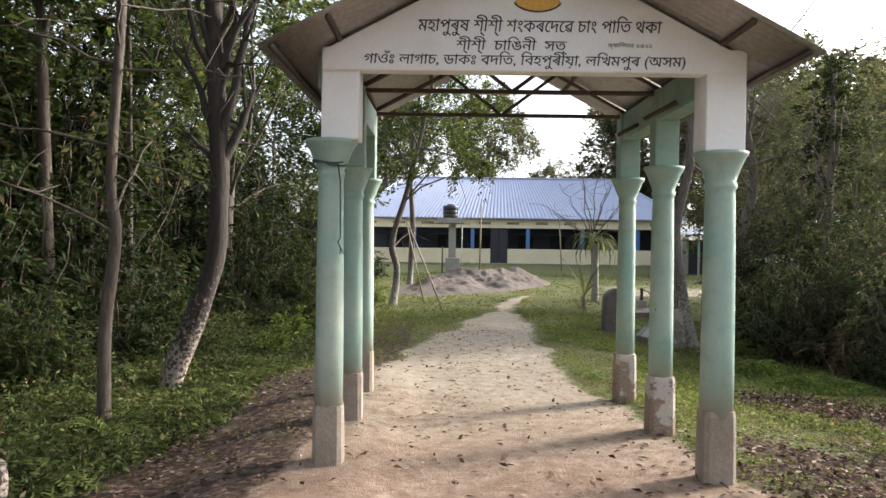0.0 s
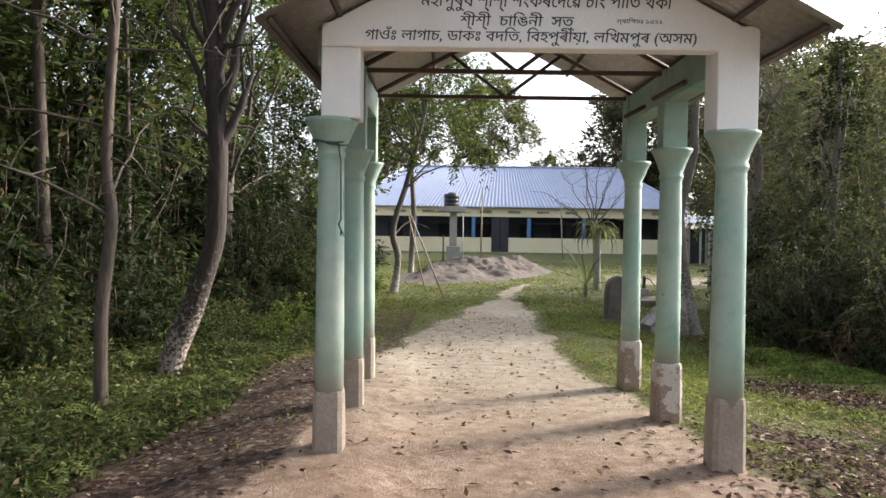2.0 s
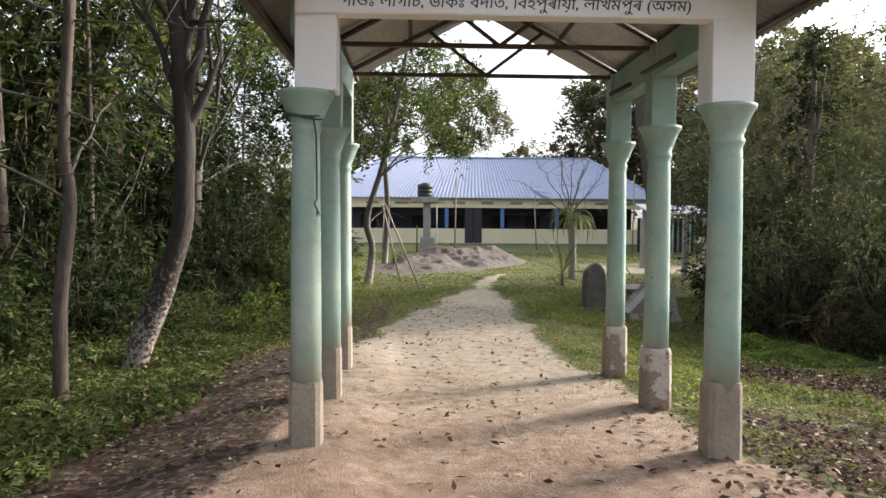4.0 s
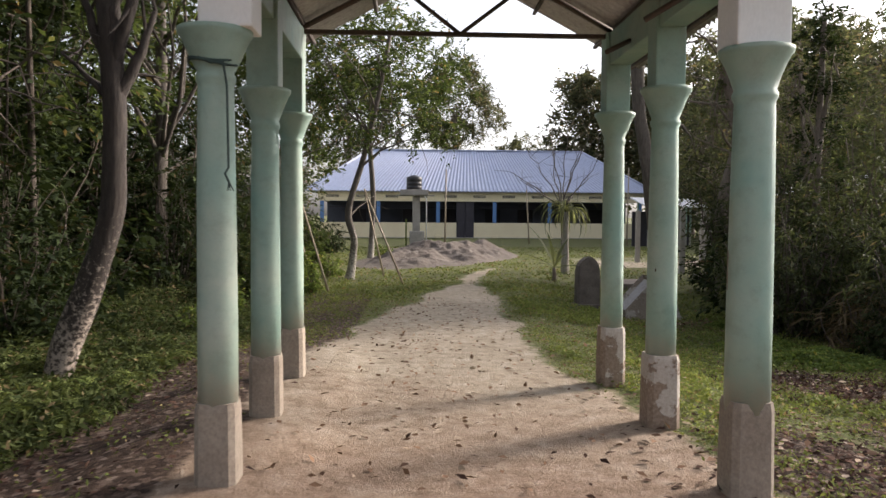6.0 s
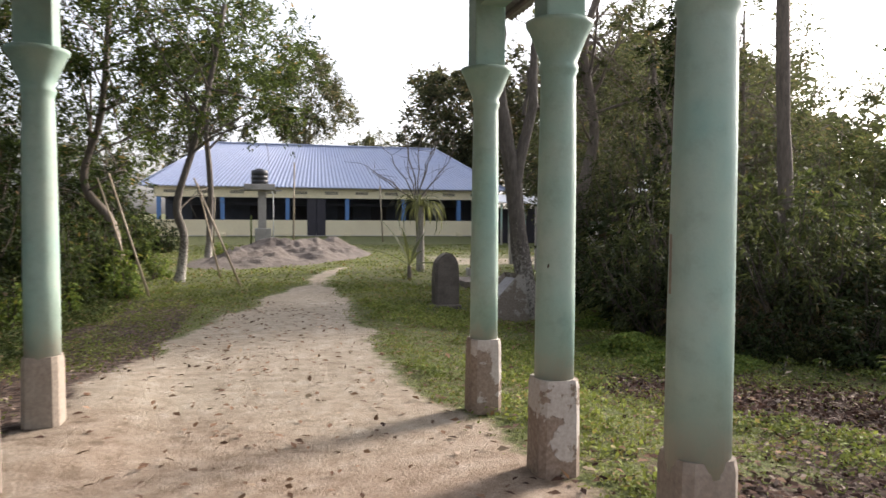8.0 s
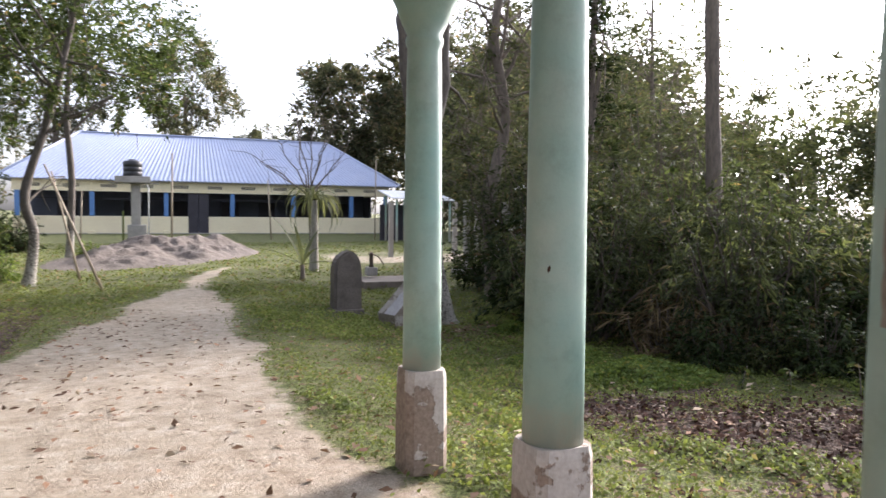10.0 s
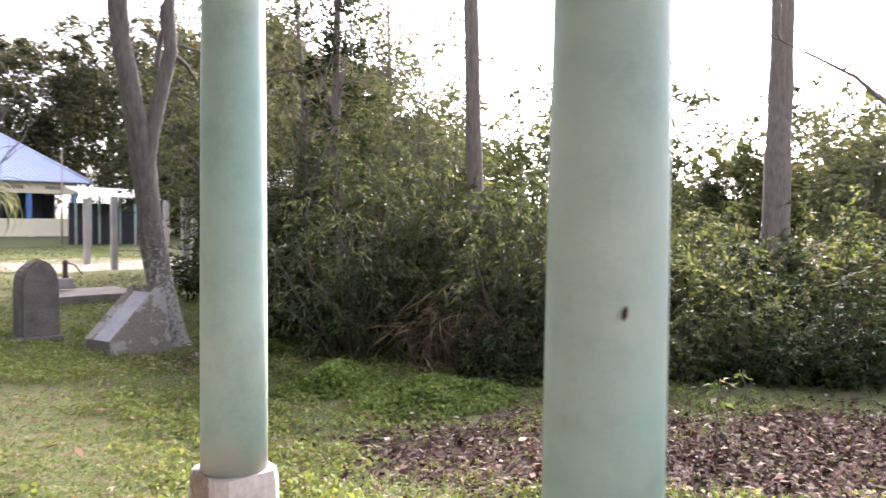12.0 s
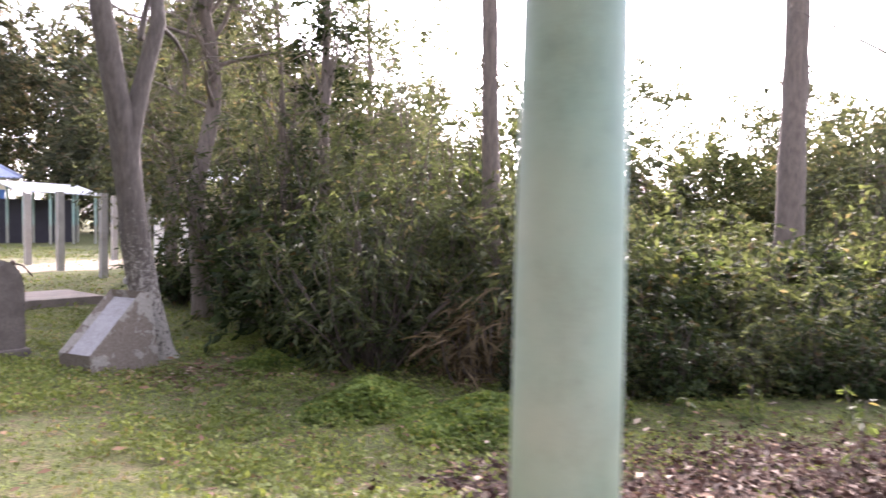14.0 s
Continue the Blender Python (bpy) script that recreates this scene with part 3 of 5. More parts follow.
def filled(loops, rows=64, bottom=-0.45, top=1.15):
    """Fills outlines that may overlap, in narrow rows, by their winding. Vertices (x, y) and faces."""
    V, F = [], []
    h = (top - bottom) / rows
    for k in range(rows):
        y = bottom + (k + 0.5) * h
        cuts = []
        for ring in loops:
            for (ax, ay), (bx, by) in zip(ring, ring[1:] + ring[:1]):
                if (ay > y) != (by > y):
                    cuts.append((ax + (bx - ax) * (y - ay) / (by - ay), 1 if by > ay else -1))
        wind, start = 0, 0.0
        for x, d in sorted(cuts):
            if wind == 0:
                start = x
            wind += d
            if wind == 0 and x - start > 0.004:
                F.append(tuple(range(len(V), len(V) + 4)))
                V += [(start, y - h / 2), (x, y - h / 2), (x, y + h / 2), (start, y + h / 2)]
    return V, F


def lettering(text, x0, x1, z, height, slant=0.12, bold=0.02):
    """One line of painted letters, word by word, fitted between x0 and x1."""
    def right_end(t):
        return max(x for ring in glyph(t) for x, y in ring)

    mark = right_end("মম")
    words, V, F = [], [], []
    for i, ch in enumerate(text):
        if ch == " ":
            if V:
                words.append((V, F))
            V, F = [], []
            continue
        pen = right_end(text[:i] + "মম") - mark
        co, fs = filled(glyph(ch))
        for dx, lift in ((0.0, 0), (bold, 1)):
            F += [tuple(len(V) + k for k in f) for f in fs]
            V += [(x + pen + dx, y, (i % 3) * 4 + lift * 2) for x, y in co]
    words.append((V, F))
    every = np.concatenate([np.array(v) for v, f in words])
    lo, hi = every.min(0), every.max(0)
    sx, sz = (x1 - x0) / (hi[0] - lo[0]), height / (hi[1] - lo[1])
    mid = (lo[1] + hi[1]) / 2
    for v, f in words:
        out = [(x0 + (a - lo[0]) * sx + (b - mid) * sz * slant, FACE_Y - 0.0015 - c * 0.00012, z + (b - mid) * sz) for a, b, c in v]
        part("painted_word", (out, f), INK, gable, "hand-painted black lettering")


lettering("মহাপুৰুষ শ্ীশ্ী শংকৰেদেৱ চাং পািত থকা", -0.19, 1.4, 2.995, 0.14)
lettering("শ্ীশ্ী  চািঙনী  সত্", 0.06, 0.79, 2.868, 0.115)
lettering("স্থািপতঃ ১৫২২", 1.05, 1.34, 2.875, 0.045)
lettering("গাওঁঃ লাগাচ, ডাকঃ বদিত, িবহপুৰীয়া, লিখমপুৰ (অসম)", -0.54, 1.56, 2.772, 0.115)
EX = RIDGE_X + 0.04
pts = [(EX + 0.155 * math.cos(radians(a)), 3.175 + 0.08 * math.sin(radians(a))) for a in range(200, 341, 10)]
pts += [(EX + 0.05, 3.25), (EX - 0.05, 3.25)]
bm = prism(pts, FACE_Y - 0.005, FACE_Y + 0.004)
part("emblem", bm, ORANGE, gable, "painted ochre emblem")
mid = (EX, 3.19)
part("emblem_outline", prism([(mid[0] + (x - mid[0]) * 1.07, mid[1] + (z - mid[1]) * 1.12) for x, z in pts], FACE_Y - 0.003, FACE_Y + 0.004), INK, gable, "dark painted outline")
for s in (-1, 1):
    part("emblem_leaf", prism([(EX + s * 0.09, 3.175), (EX + s * 0.2, 3.19), (EX + s * 0.195, 3.24), (EX + s * 0.1, 3.225)][::s], FACE_Y - 0.004, FACE_Y + 0.004), TIN, gable, "grey painted open page")

# rope tied round the first column
V, F = [], []
for k in range(2):
    tube_into(V, F, [(CX_L + 0.112 * math.cos(a), COL_Y[0] + 0.112 * math.sin(a), 2.09 + k * 0.014 + 0.012 * math.sin(a * 2 + k)) for a in np.linspace(0, 2 * math.pi, 25)], [0.006] * 25, 6)
tube_into(V, F, [(CX_L + 0.07, 4.785, 2.09), (CX_L + 0.085, 4.795, 1.98), (CX_L + 0.088, 4.795, 1.76), (CX_L + 0.09, 4.795, 1.6), (CX_L + 0.075, 4.79, 1.57), (CX_L + 0.095, 4.79, 1.525)], [0.006] * 6, 6)
tube_into(V, F, [(CX_L + 0.07, 4.785, 2.09), (CX_L + 0.02, 4.765, 2.08), (CX_L - 0.04, 4.77, 2.105)], [0.006] * 3, 6)
for dx in (-0.012, 0.0, 0.015):
    tube_into(V, F, [(CX_L + 0.092, 4.79, 1.535), (CX_L + 0.1 + dx, 4.787, 1.49)], [0.004, 0.002], 5)
tagged(part("rope", (V, F), ROPE, smooth=True), "dark rope knotted round a green column, end hanging", "rope")

# ---- long building ----
BY, BZ = 57.0, -0.34
hall = thing("long_building", (5.6, BY, BZ), "long low cream building with blue ribbed tin roof and open verandah", "building")
WX0, WX1 = -7.0, 18.15
DOOR0, DOOR1 = 3.6, 4.95
part("floor_slab", blk((WX0 - 0.3, BY - 0.25, BZ - 0.2), (WX1 + 0.3, BY + 10.3, BZ + 0.06), 0.03), CONCRETE, hall)
for a, b in ((WX0, DOOR0), (DOOR1, WX1)):
    part("low_wall", blk((a, BY, BZ), (b, BY + 0.2, 0.85), 0.015), CREAM, hall)
part("beam", blk((WX0, BY - 0.02, 2.5), (WX1, BY + 0.22, 3.24), 0.015), CREAM, hall)
part("cornice", blk((WX0 - 0.05, BY - 0.1, 2.48), (WX1 + 0.05, BY - 0.022, 2.53), 0.01), CREAM, hall)
for x in (WX0, WX1 - 0.2):
    part("end_wall", blk((x, BY + 0.2, BZ), (x + 0.2, BY + 10, 0.79)), CREAM, hall)
    part("end_beam", blk((x, BY + 0.2, 2.5), (x + 0.2, BY + 10, 2.95)), CREAM, hall)
# inner wall: the dark of the verandah is put into its colour
part("inner_wall", blk((WX0, BY + 6.0, BZ), (WX1 - 0.25, BY + 6.2, 2.95)), INNER, hall, "inner wall with the verandah's shade in its colour")
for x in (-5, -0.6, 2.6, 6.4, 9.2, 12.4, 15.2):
    part("inner_window", blk((x, BY + 5.96, 0.75), (x + 1.3, BY + 6.0, 1.95), 0.01), DARK_WOOD_AND_SHADE, hall, "dark window shutter")
# added wall, keeps bright sky from showing through the end bay
part("end_blocking_wall", blk((WX1 - 0.19, BY + 4.5, 0.79), (WX1 - 0.03, BY + 10, 2.5)), INNER, hall)
# near-black colour stands in for the shade inside the open bays
part("back_wall", blk((WX0, BY + 10, BZ), (17.2, BY + 10.2, 2.95)), DARK_WOOD_AND_SHADE, hall)
for x in (-6.7, -2.4, 2.18, 6.55, 10.85, 15.2, 17.9):
    p = part("verandah_post", blk((x - 0.14, BY - 0.03, 0.85), (x + 0.14, BY + 0.24, 2.52), 0.015), BLUE_PAINT, hall, "blue painted post")
    part("buttress", blk((x - 0.22, BY - 0.3, BZ), (x + 0.22, BY - 0.03, -0.1), 0.03), CREAM, p)
    part("rear_post", blk((x - 0.15, BY + 9.7, BZ), (x + 0.15, BY + 10, 2.52), 0.015), BLUE_PAINT, hall)
x = WX0 + 0.65
while x < WX1 - 1:
    v = part("vent", blk((x, BY - 0.045, 2.76), (x + 0.95, BY - 0.015, 2.96), 0.004), DARK_WOOD_AND_SHADE, hall, "dark louvred vent")
    for k in range(4):
        part("slat", blk((x + 0.02, BY - 0.06, 2.785 + k * 0.045), (x + 0.93, BY - 0.044, 2.8 + k * 0.045)), CREAM, v)
    x += 2.25
for a, b in ((DOOR0, (DOOR0 + DOOR1) / 2 - 0.02), ((DOOR0 + DOOR1) / 2 + 0.02, DOOR1)):
    d = part("door_leaf", blk((a, BY + 0.04, BZ + 0.06), (b, BY + 0.1, 2.49), 0.01), DARK_WOOD_AND_SHADE, hall, "dark closed door leaf")
    for z in (0.0, 1.05):
        part("door_panel", blk((a + 0.12, BY + 0.02, z + 0.1), (b - 0.12, BY + 0.04, z + 0.9), 0.008), DARK_WOOD_AND_SHADE, d)
# verandah lattice, left bays
for a, b in ((-6.15, -2.2), (-1.86, 2.05), (2.4, 3.7), (5.1, 6.3), (6.65, 10.5)):
    part("rail", blk((a, BY + 0.06, 2.0), (b, BY + 0.1, 2.04)), DARK_WOOD_AND_SHADE, hall)
EY, EZ, RY, RZ = BY - 0.5, 3.24, BY + 5.0, 6.8
HIP = 4.6


def ribbed(name, corners_low, corners_high, ribs, mat, rise=0.065):
    """A sheet slope between a low and a high edge, with ribs that run up it."""
    V, F = [], []
    lo0, lo1, hi0, hi1 = (Vector(c) for c in (*corners_low, *corners_high))
    for i in range(ribs * 4 + 1):
        t = i / (ribs * 4)
        up = rise if i % 4 == 1 else rise * 0.9 if i % 4 == 2 else 0.0
        for a in (lo0.lerp(lo1, t), hi0.lerp(hi1, t)):
            V += [(a.x, a.y, a.z + up), (a.x, a.y, a.z + up - 0.05)]
    for i in range(ribs * 4):
        k = i * 4
        F += [(k, k + 4, k + 6, k + 2), (k + 1, k + 3, k + 7, k + 5), (k, k + 1, k + 5, k + 4)]
    return part(name, (V, F), mat, hall)


RX0, RX1 = WX0 - 0.9, WX1 + 0.75
n_sheet = 10
for i in range(n_sheet):
    f0, f1 = i / n_sheet, (i + 1) / n_sheet
    lx = [RX0 + (RX1 - RX0) * f for f in (f0, f1)]
    hx = [RX0 + HIP + (RX1 - RX0 - 2 * HIP) * f for f in (f0, f1)]
    ribbed("roof_sheet", ((lx[0], EY, EZ), (lx[1], EY, EZ)), ((hx[0], RY, RZ), (hx[1], RY, RZ)), 9, BLUE_TIN)
ribbed("rear_roof", ((RX1, BY + 11, EZ), (RX0, BY + 11, EZ)), ((RX1 - HIP, RY, RZ), (RX0 + HIP, RY, RZ)), 40, BLUE_TIN)
ribbed("hip_roof", ((RX1, EY, EZ), (RX1, BY + 11, EZ)), ((RX1 - HIP, RY, RZ), (RX1 - HIP, RY + 0.01, RZ)), 20, BLUE_TIN)
ribbed("hip_roof", ((RX0, BY + 11, EZ), (RX0, EY, EZ)), ((RX0 + HIP, RY + 0.01, RZ), (RX0 + HIP, RY, RZ)), 20, BLUE_TIN)
part("ridge_cap", blk((RX0 + HIP - 0.1, RY - 0.15, RZ), (RX1 - HIP + 0.1, RY + 0.15, RZ + 0.09), 0.03), BLUE_TIN, hall)
for s, x in ((1, RX0), (-1, RX1)):
    stick("hip_cap", [(x, EY, EZ + 0.06), (x + s * HIP, RY, RZ + 0.06)], 0.1, BLUE_TIN, hall, sides=6)
part("fascia", blk((RX0 + 0.1, EY + 0.05, EZ - 0.07), (RX1 - 0.1, EY + 0.1, EZ - 0.055)), DARK_WOOD_AND_SHADE, hall)

# side house with a pale gable wall
house = thing("side_house", (-13, 52, BZ), "small pale house with a low tin roof, half hidden by trees", "house")
part("wall", blk((-16, 50, BZ), (-8.6, 56, 2.4), 0.02), WHITE_PAINT, house)
part("roof", prism([(-16.5, 2.3), (-8.1, 2.3), (-12.3, 4.4)], 49.5, 56.5), TIN, house)

# open shed beside the building
shed = thing("open_shed", (15.5, 44, BZ), "open lean-to shed on thin posts with pale tin roof", "shed")
SV = [(x, y, z + k) for k in (0.0, 0.06) for x, y, z in ((12.9, 40.6, 2.0), (16.5, 40.6, 1.92), (16.5, 43.2, 2.4), (12.9, 43.2, 2.48))]
part("roof", (SV, [(3, 2, 1, 0), (4, 5, 6, 7), (0, 1, 5, 4), (1, 2, 6, 5), (2, 3, 7, 6), (3, 0, 4, 7)]), WHITE_TIN, shed, "pale tin roof")
for x in (13.3, 14.4, 15.4, 16.4):
    for y in (41, 42.9):
        part("post", blk((x - 0.05, y - 0.05, BZ), (x + 0.05, y + 0.05, 1.98 if y < 42 else 2.36), 0.01), GREEN_PAINT, shed)
# dark sheet added for the shade inside the shed
part("shade_board", blk((13.0, 43.0, BZ), (16.5, 43.08, 1.7)), DARK_WOOD_AND_SHADE, shed)

# water tank on a concrete tower
tower = thing("water_tower", (0.4, 38.0, -0.3), "black water tank on a slender concrete stand", "water tank")
part("leg", blk((0.2, 37.85, -0.5), (0.58, 38.15, 2.35), 0.012), CONCRETE, tower)
part("base_block", blk((0.05, 37.75, -0.5), (0.8, 38.25, 0.6), 0.03), CONCRETE, tower)
part("platform", blk((-0.42, 37.45, 2.4), (0.98, 38.55, 2.68), 0.02), CONCRETE, tower)
part("bracket", blk((-0.62, 37.8, 2.36), (1.3, 37.95, 2.42), 0.01), CONCRETE, tower)
tk = part("tank", lathe(bmesh.new(), [(0.37, 2.68), (0.39, 2.7), (0.39, 2.86), (0.375, 2.88), (0.39, 2.9), (0.39, 3.06), (0.375, 3.08), (0.39, 3.1), (0.39, 3.29), (0.36, 3.33), (0.2, 3.36), (0.16, 3.37)], 0.28, 38, 24), BLACK_PLASTIC, tower, "black plastic tank", True)
part("lid", lathe(bmesh.new(), [(0.18, 3.36), (0.18, 3.4), (0.05, 3.42)], 0.28, 38, 16), BLACK_PLASTIC, tk)
stick("pipe", [(0.9, 37.85, -0.4), (0.9, 37.85, 2.2), (0.7, 37.8, 2.6)], 0.03, WHITE_TIN, tower)
stick("conduit", [(-0.12, 37.9, -0.4), (-0.12, 37.9, 1.2)], 0.04, LAWN, tower)

# heap of dug soil
V, F = [], []
NX, NY = 120, 150
for j in range(NY + 1):
    for i in range(NX + 1):
        x, y = -3.0 + 10 * i / NX, 22.5 + 14 * j / NY
        u = math.hypot((x - 1.15 - 0.3 * (y - 28.5)) / 2.9, (y - 29.5) / 6.6)
        h = 0.76 * max(0.0, 1 - u ** 1.8) * (0.75 + 0.5 * noise.noise((x * 0.45, y * 0.45, 6)))
        h += (0.2 * noise.noise((x * 1.1, y * 1.1, 2)) + 0.09 * noise.noise((x * 3.1, y * 3.1, 8)) + 0.08 * noise.noise((x * 7, y * 7, 4))) * smooth((1 - u) * 3)
        V.append((x, y, ground_z(x, y) - 0.06 + h))
F = [(j * (NX + 1) + i, j * (NX + 1) + i + 1, (j + 1) * (NX + 1) + i + 1, (j + 1) * (NX + 1) + i) for j in range(NY) for i in range(NX)]
tagged(part("soil_heap", (V, F), SOIL, smooth=True), "low heap of dug grey-brown soil on the grass", "soil heap", kind="stuff")


def pole(pts, r, label="thin upright bamboo pole stuck in the ground"):
    return tagged(stick("bamboo_pole", pts, [r, r * 0.7] if len(pts) == 2 else r, BAMBOO), label, "pole")


for x, y, h, dx in ((1.75, 36, 3.6, 0.05), (7.3, 45, 3.0, -0.2), (13.0, 44, 4.3, 0.05), (-2.2, 44, 2.2, 0.1)):
    pole([(x, y, ground_z(x, y) - 0.1), (x + dx, y, h)], 0.045)
for a, b in (((-1.55, 16.5), (-2.3, 17.0)), ((0.0, 17.8), (-0.95, 18.4)), ((-2.1, 18.5), (-2.9, 19.0)), ((-0.55, 20.5), (-1.1, 21.0))):
    pole([(a[0], a[1], ground_z(*a) - 0.05), (b[0], b[1], 2.0)], 0.026, "bamboo prop leaning against a young tree")

# stone, slab, tap platform and posts on the lawn
sx, sy = 3.4, 14.5
sz = ground_z(sx, sy) + 0.07
outline = [(-0.21, -0.16), (0.21, -0.16), (0.205, 0.55)] + [(0.2 * math.cos(radians(a)), 0.6 + 0.27 * math.sin(radians(a)) * (1 - 0.12 * (a > 100))) for a in range(0, 181, 15)] + [(-0.205, 0.55)]
st = part("standing_stone", prism([(sx + x, sz + z) for x, z in outline], sy - 0.15, sy + 0.15, 0.03), STONE)
part("footing", blk((sx - 0.24, sy - 0.19, sz - 0.17), (sx + 0.24, sy + 0.19, sz + 0.0), 0.03), STONE, st)
tagged(st, "round-topped weathered brown standing stone on the lawn", "stone")


def hut(x, y, w, turn, h, label):
    """A small hut with plank walls and a pale tin roof."""
    t = thing("hut", (x, y, -0.4), label, "hut")
    for a, b, c, d in ((-w / 2, w / 2, -1.5, -1.4), (-w / 2, w / 2, 1.4, 1.5), (-w / 2, -w / 2 + 0.1, -1.4, 1.4), (w / 2 - 0.1, w / 2, -1.4, 1.4)):
        part("wall", blk((x + a, y + c, -0.5), (x + b, y + d, h), 0.01), BAMBOO, t)
    part("roof", prism([(x - w / 2 - 0.4, h - 0.1), (x, h + 0.9), (x + w / 2 + 0.4, h - 0.1), (x, h + 0.82)], y - 1.9, y + 1.9), WHITE_TIN, t, "pale tin roof")
    t.rotation_euler[2] = radians(turn)
    return t


hut(32.0, 20.5, 5.0, 60, 2.2, "small hut with pale tin roof among trees")
hut(21.5, 36.0, 5.0, 20, 2.6, "small hut with pale tin roof behind the thicket")

# leaning cement block with a sloping trough
ux, uy = Vector((0.966, 0.262, 0)), Vector((-0.262, 0.966, 0))
o = Vector((3.8, 13.35, ground_z(3.9, 13.4) - 0.05))
side = [(0.0, 0.0), (0.8, 0.0), (0.68, 0.78), (0.56, 0.8), (-0.03, 0.25)]
bm = bmesh.new()
fa = [bm.verts.new(o + ux * x + Vector((0, 0, z))) for x, z in side]
fb = [bm.verts.new(o + ux * x + uy * 0.42 + Vector((0, 0, z))) for x, z in side]
bm.faces.new(fa)
bm.faces.new(fb[::-1])
for i in range(5):
    j = (i + 1) % 5
    f = bm.faces.new((fa[j], fa[i], fb[i], fb[j]))
bmesh.ops.recalc_face_normals(bm, faces=bm.faces)
bm.faces.ensure_lookup_table()
top = [f for f in bm.faces if f.normal.z > 0.4 and f.normal.z < 0.95]
r = bmesh.ops.inset_region(bm, faces=top, thickness=0.045, depth=0.0)
bmesh.ops.translate(bm, vec=(0.04, 0.01, -0.055), verts=list({v for f in top for v in f.verts}))
# sloping face takes the paler cement, its brighter light painted in
for f in top:
    f.material_index = 1
slab = part("cement_block", bm, PALE_SLAB)
slab.data.materials.append(TROUGH)
tagged(slab, "weathered cement block with a sloping trough, lying on grass", "cement block")

# hand-pump platform and concrete posts
plat = thing("tap_platform", (5.9, 19.6, ground_z(5.9, 19.6)), "low cement platform with a small iron hand pump", "platform")
pz = ground_z(5.9, 19.6)
part("slab", blk((5.0, 18.9, pz - 0.1), (6.5, 20.3, pz + 0.12), 0.02), MOSSY, plat)
part("pump_base", blk((5.35, 19.9, pz + 0.16), (5.6, 20.15, pz + 0.36), 0.03), CONCRETE, plat)
part("pump", lathe(bmesh.new(), [(0.06, pz + 0.36), (0.045, pz + 0.42), (0.045, pz + 0.62), (0.06, pz + 0.64), (0.03, pz + 0.7)], 5.47, 20.0, 12), STEEL, plat, "rusty iron pump", True)
stick("pump_handle", [(5.47, 20, pz + 0.66), (5.62, 19.95, pz + 0.6), (5.75, 19.93, pz + 0.42)], 0.014, STEEL, plat)
for i, (x, y, h) in enumerate([(8.25, 26.9, 1.85), (8.2, 24.8, 1.9), (8.35, 22.9, 1.9), (8.6, 21.6, 1.95), (9.6, 21.3, 1.9), (10.6, 25.2, 1.9), (11.0, 27.9, 1.9)]):
    z = ground_z(x, y)
    tagged(part("concrete_post", blk((x - 0.075, y - 0.075, z - 0.2), (x + 0.075, y + 0.075, z + h), 0.012), CONCRETE), "plain square concrete post standing in the yard", "post", "concrete posts of the yard")
for x in (12.6, 13.5):
    bm = blk((x, 28.5, ground_z(x, 28.5) - 0.05), (x + 0.65, 28.56, ground_z(x, 28.5) + 1.25), 0.01)
    tagged(part("white_panel", bm, WHITE_PAINT), "white upright panel standing behind posts", "panel", "white panels")
part_y = blk((8.2, 21.4, ground_z(10, 22) - 0.1), (30, 21.7, ground_z(10, 22) + 0.1), 0.02)
tagged(part("kerb", part_y, CONCRETE), "low cement kerb along the yard", "kerb", kind="structure")

# ---- trees and bushes ----
rng = np.random.default_rng(7)


def curve_pts(pts, n):
    """Points along a smooth line through pts."""
    pts = [Vector(p) for p in pts]
    out = []
    for i in range(len(pts) - 1):
        p0, p1, p2, p3 = pts[max(i - 1, 0)], pts[i], pts[i + 1], pts[min(i + 2, len(pts) - 1)]
        for k in range(n):
            t = k / n
            out.append(0.5 * ((2 * p1) + (p2 - p0) * t + (2 * p0 - 5 * p1 + 4 * p2 - p3) * t * t + (3 * p1 - p0 - 3 * p2 + p3) * t ** 3))
    out.append(pts[-1])
    return out


def branch(V, F, start, tip, r0, r1, rng, bend=0.25, n=6, sides=6):
    a, b = Vector(start), Vector(tip)
    L = (b - a).length
    c = a.lerp(b, 0.5) + Vector(rng.normal(size=3) * L * bend * 0.35) + Vector((0, 0, L * bend * 0.25))
    pts = [(a * (1 - t) ** 2 + c * 2 * t * (1 - t) + b * t * t) for t in np.linspace(0, 1, n)]
    pts = [p + Vector(rng.normal(size=3) * L * 0.012) if 0 < i < n - 1 else p for i, p in enumerate(pts)]
    tube_into(V, F, pts, list(np.linspace(r0, r1, n)), sides)
    return pts


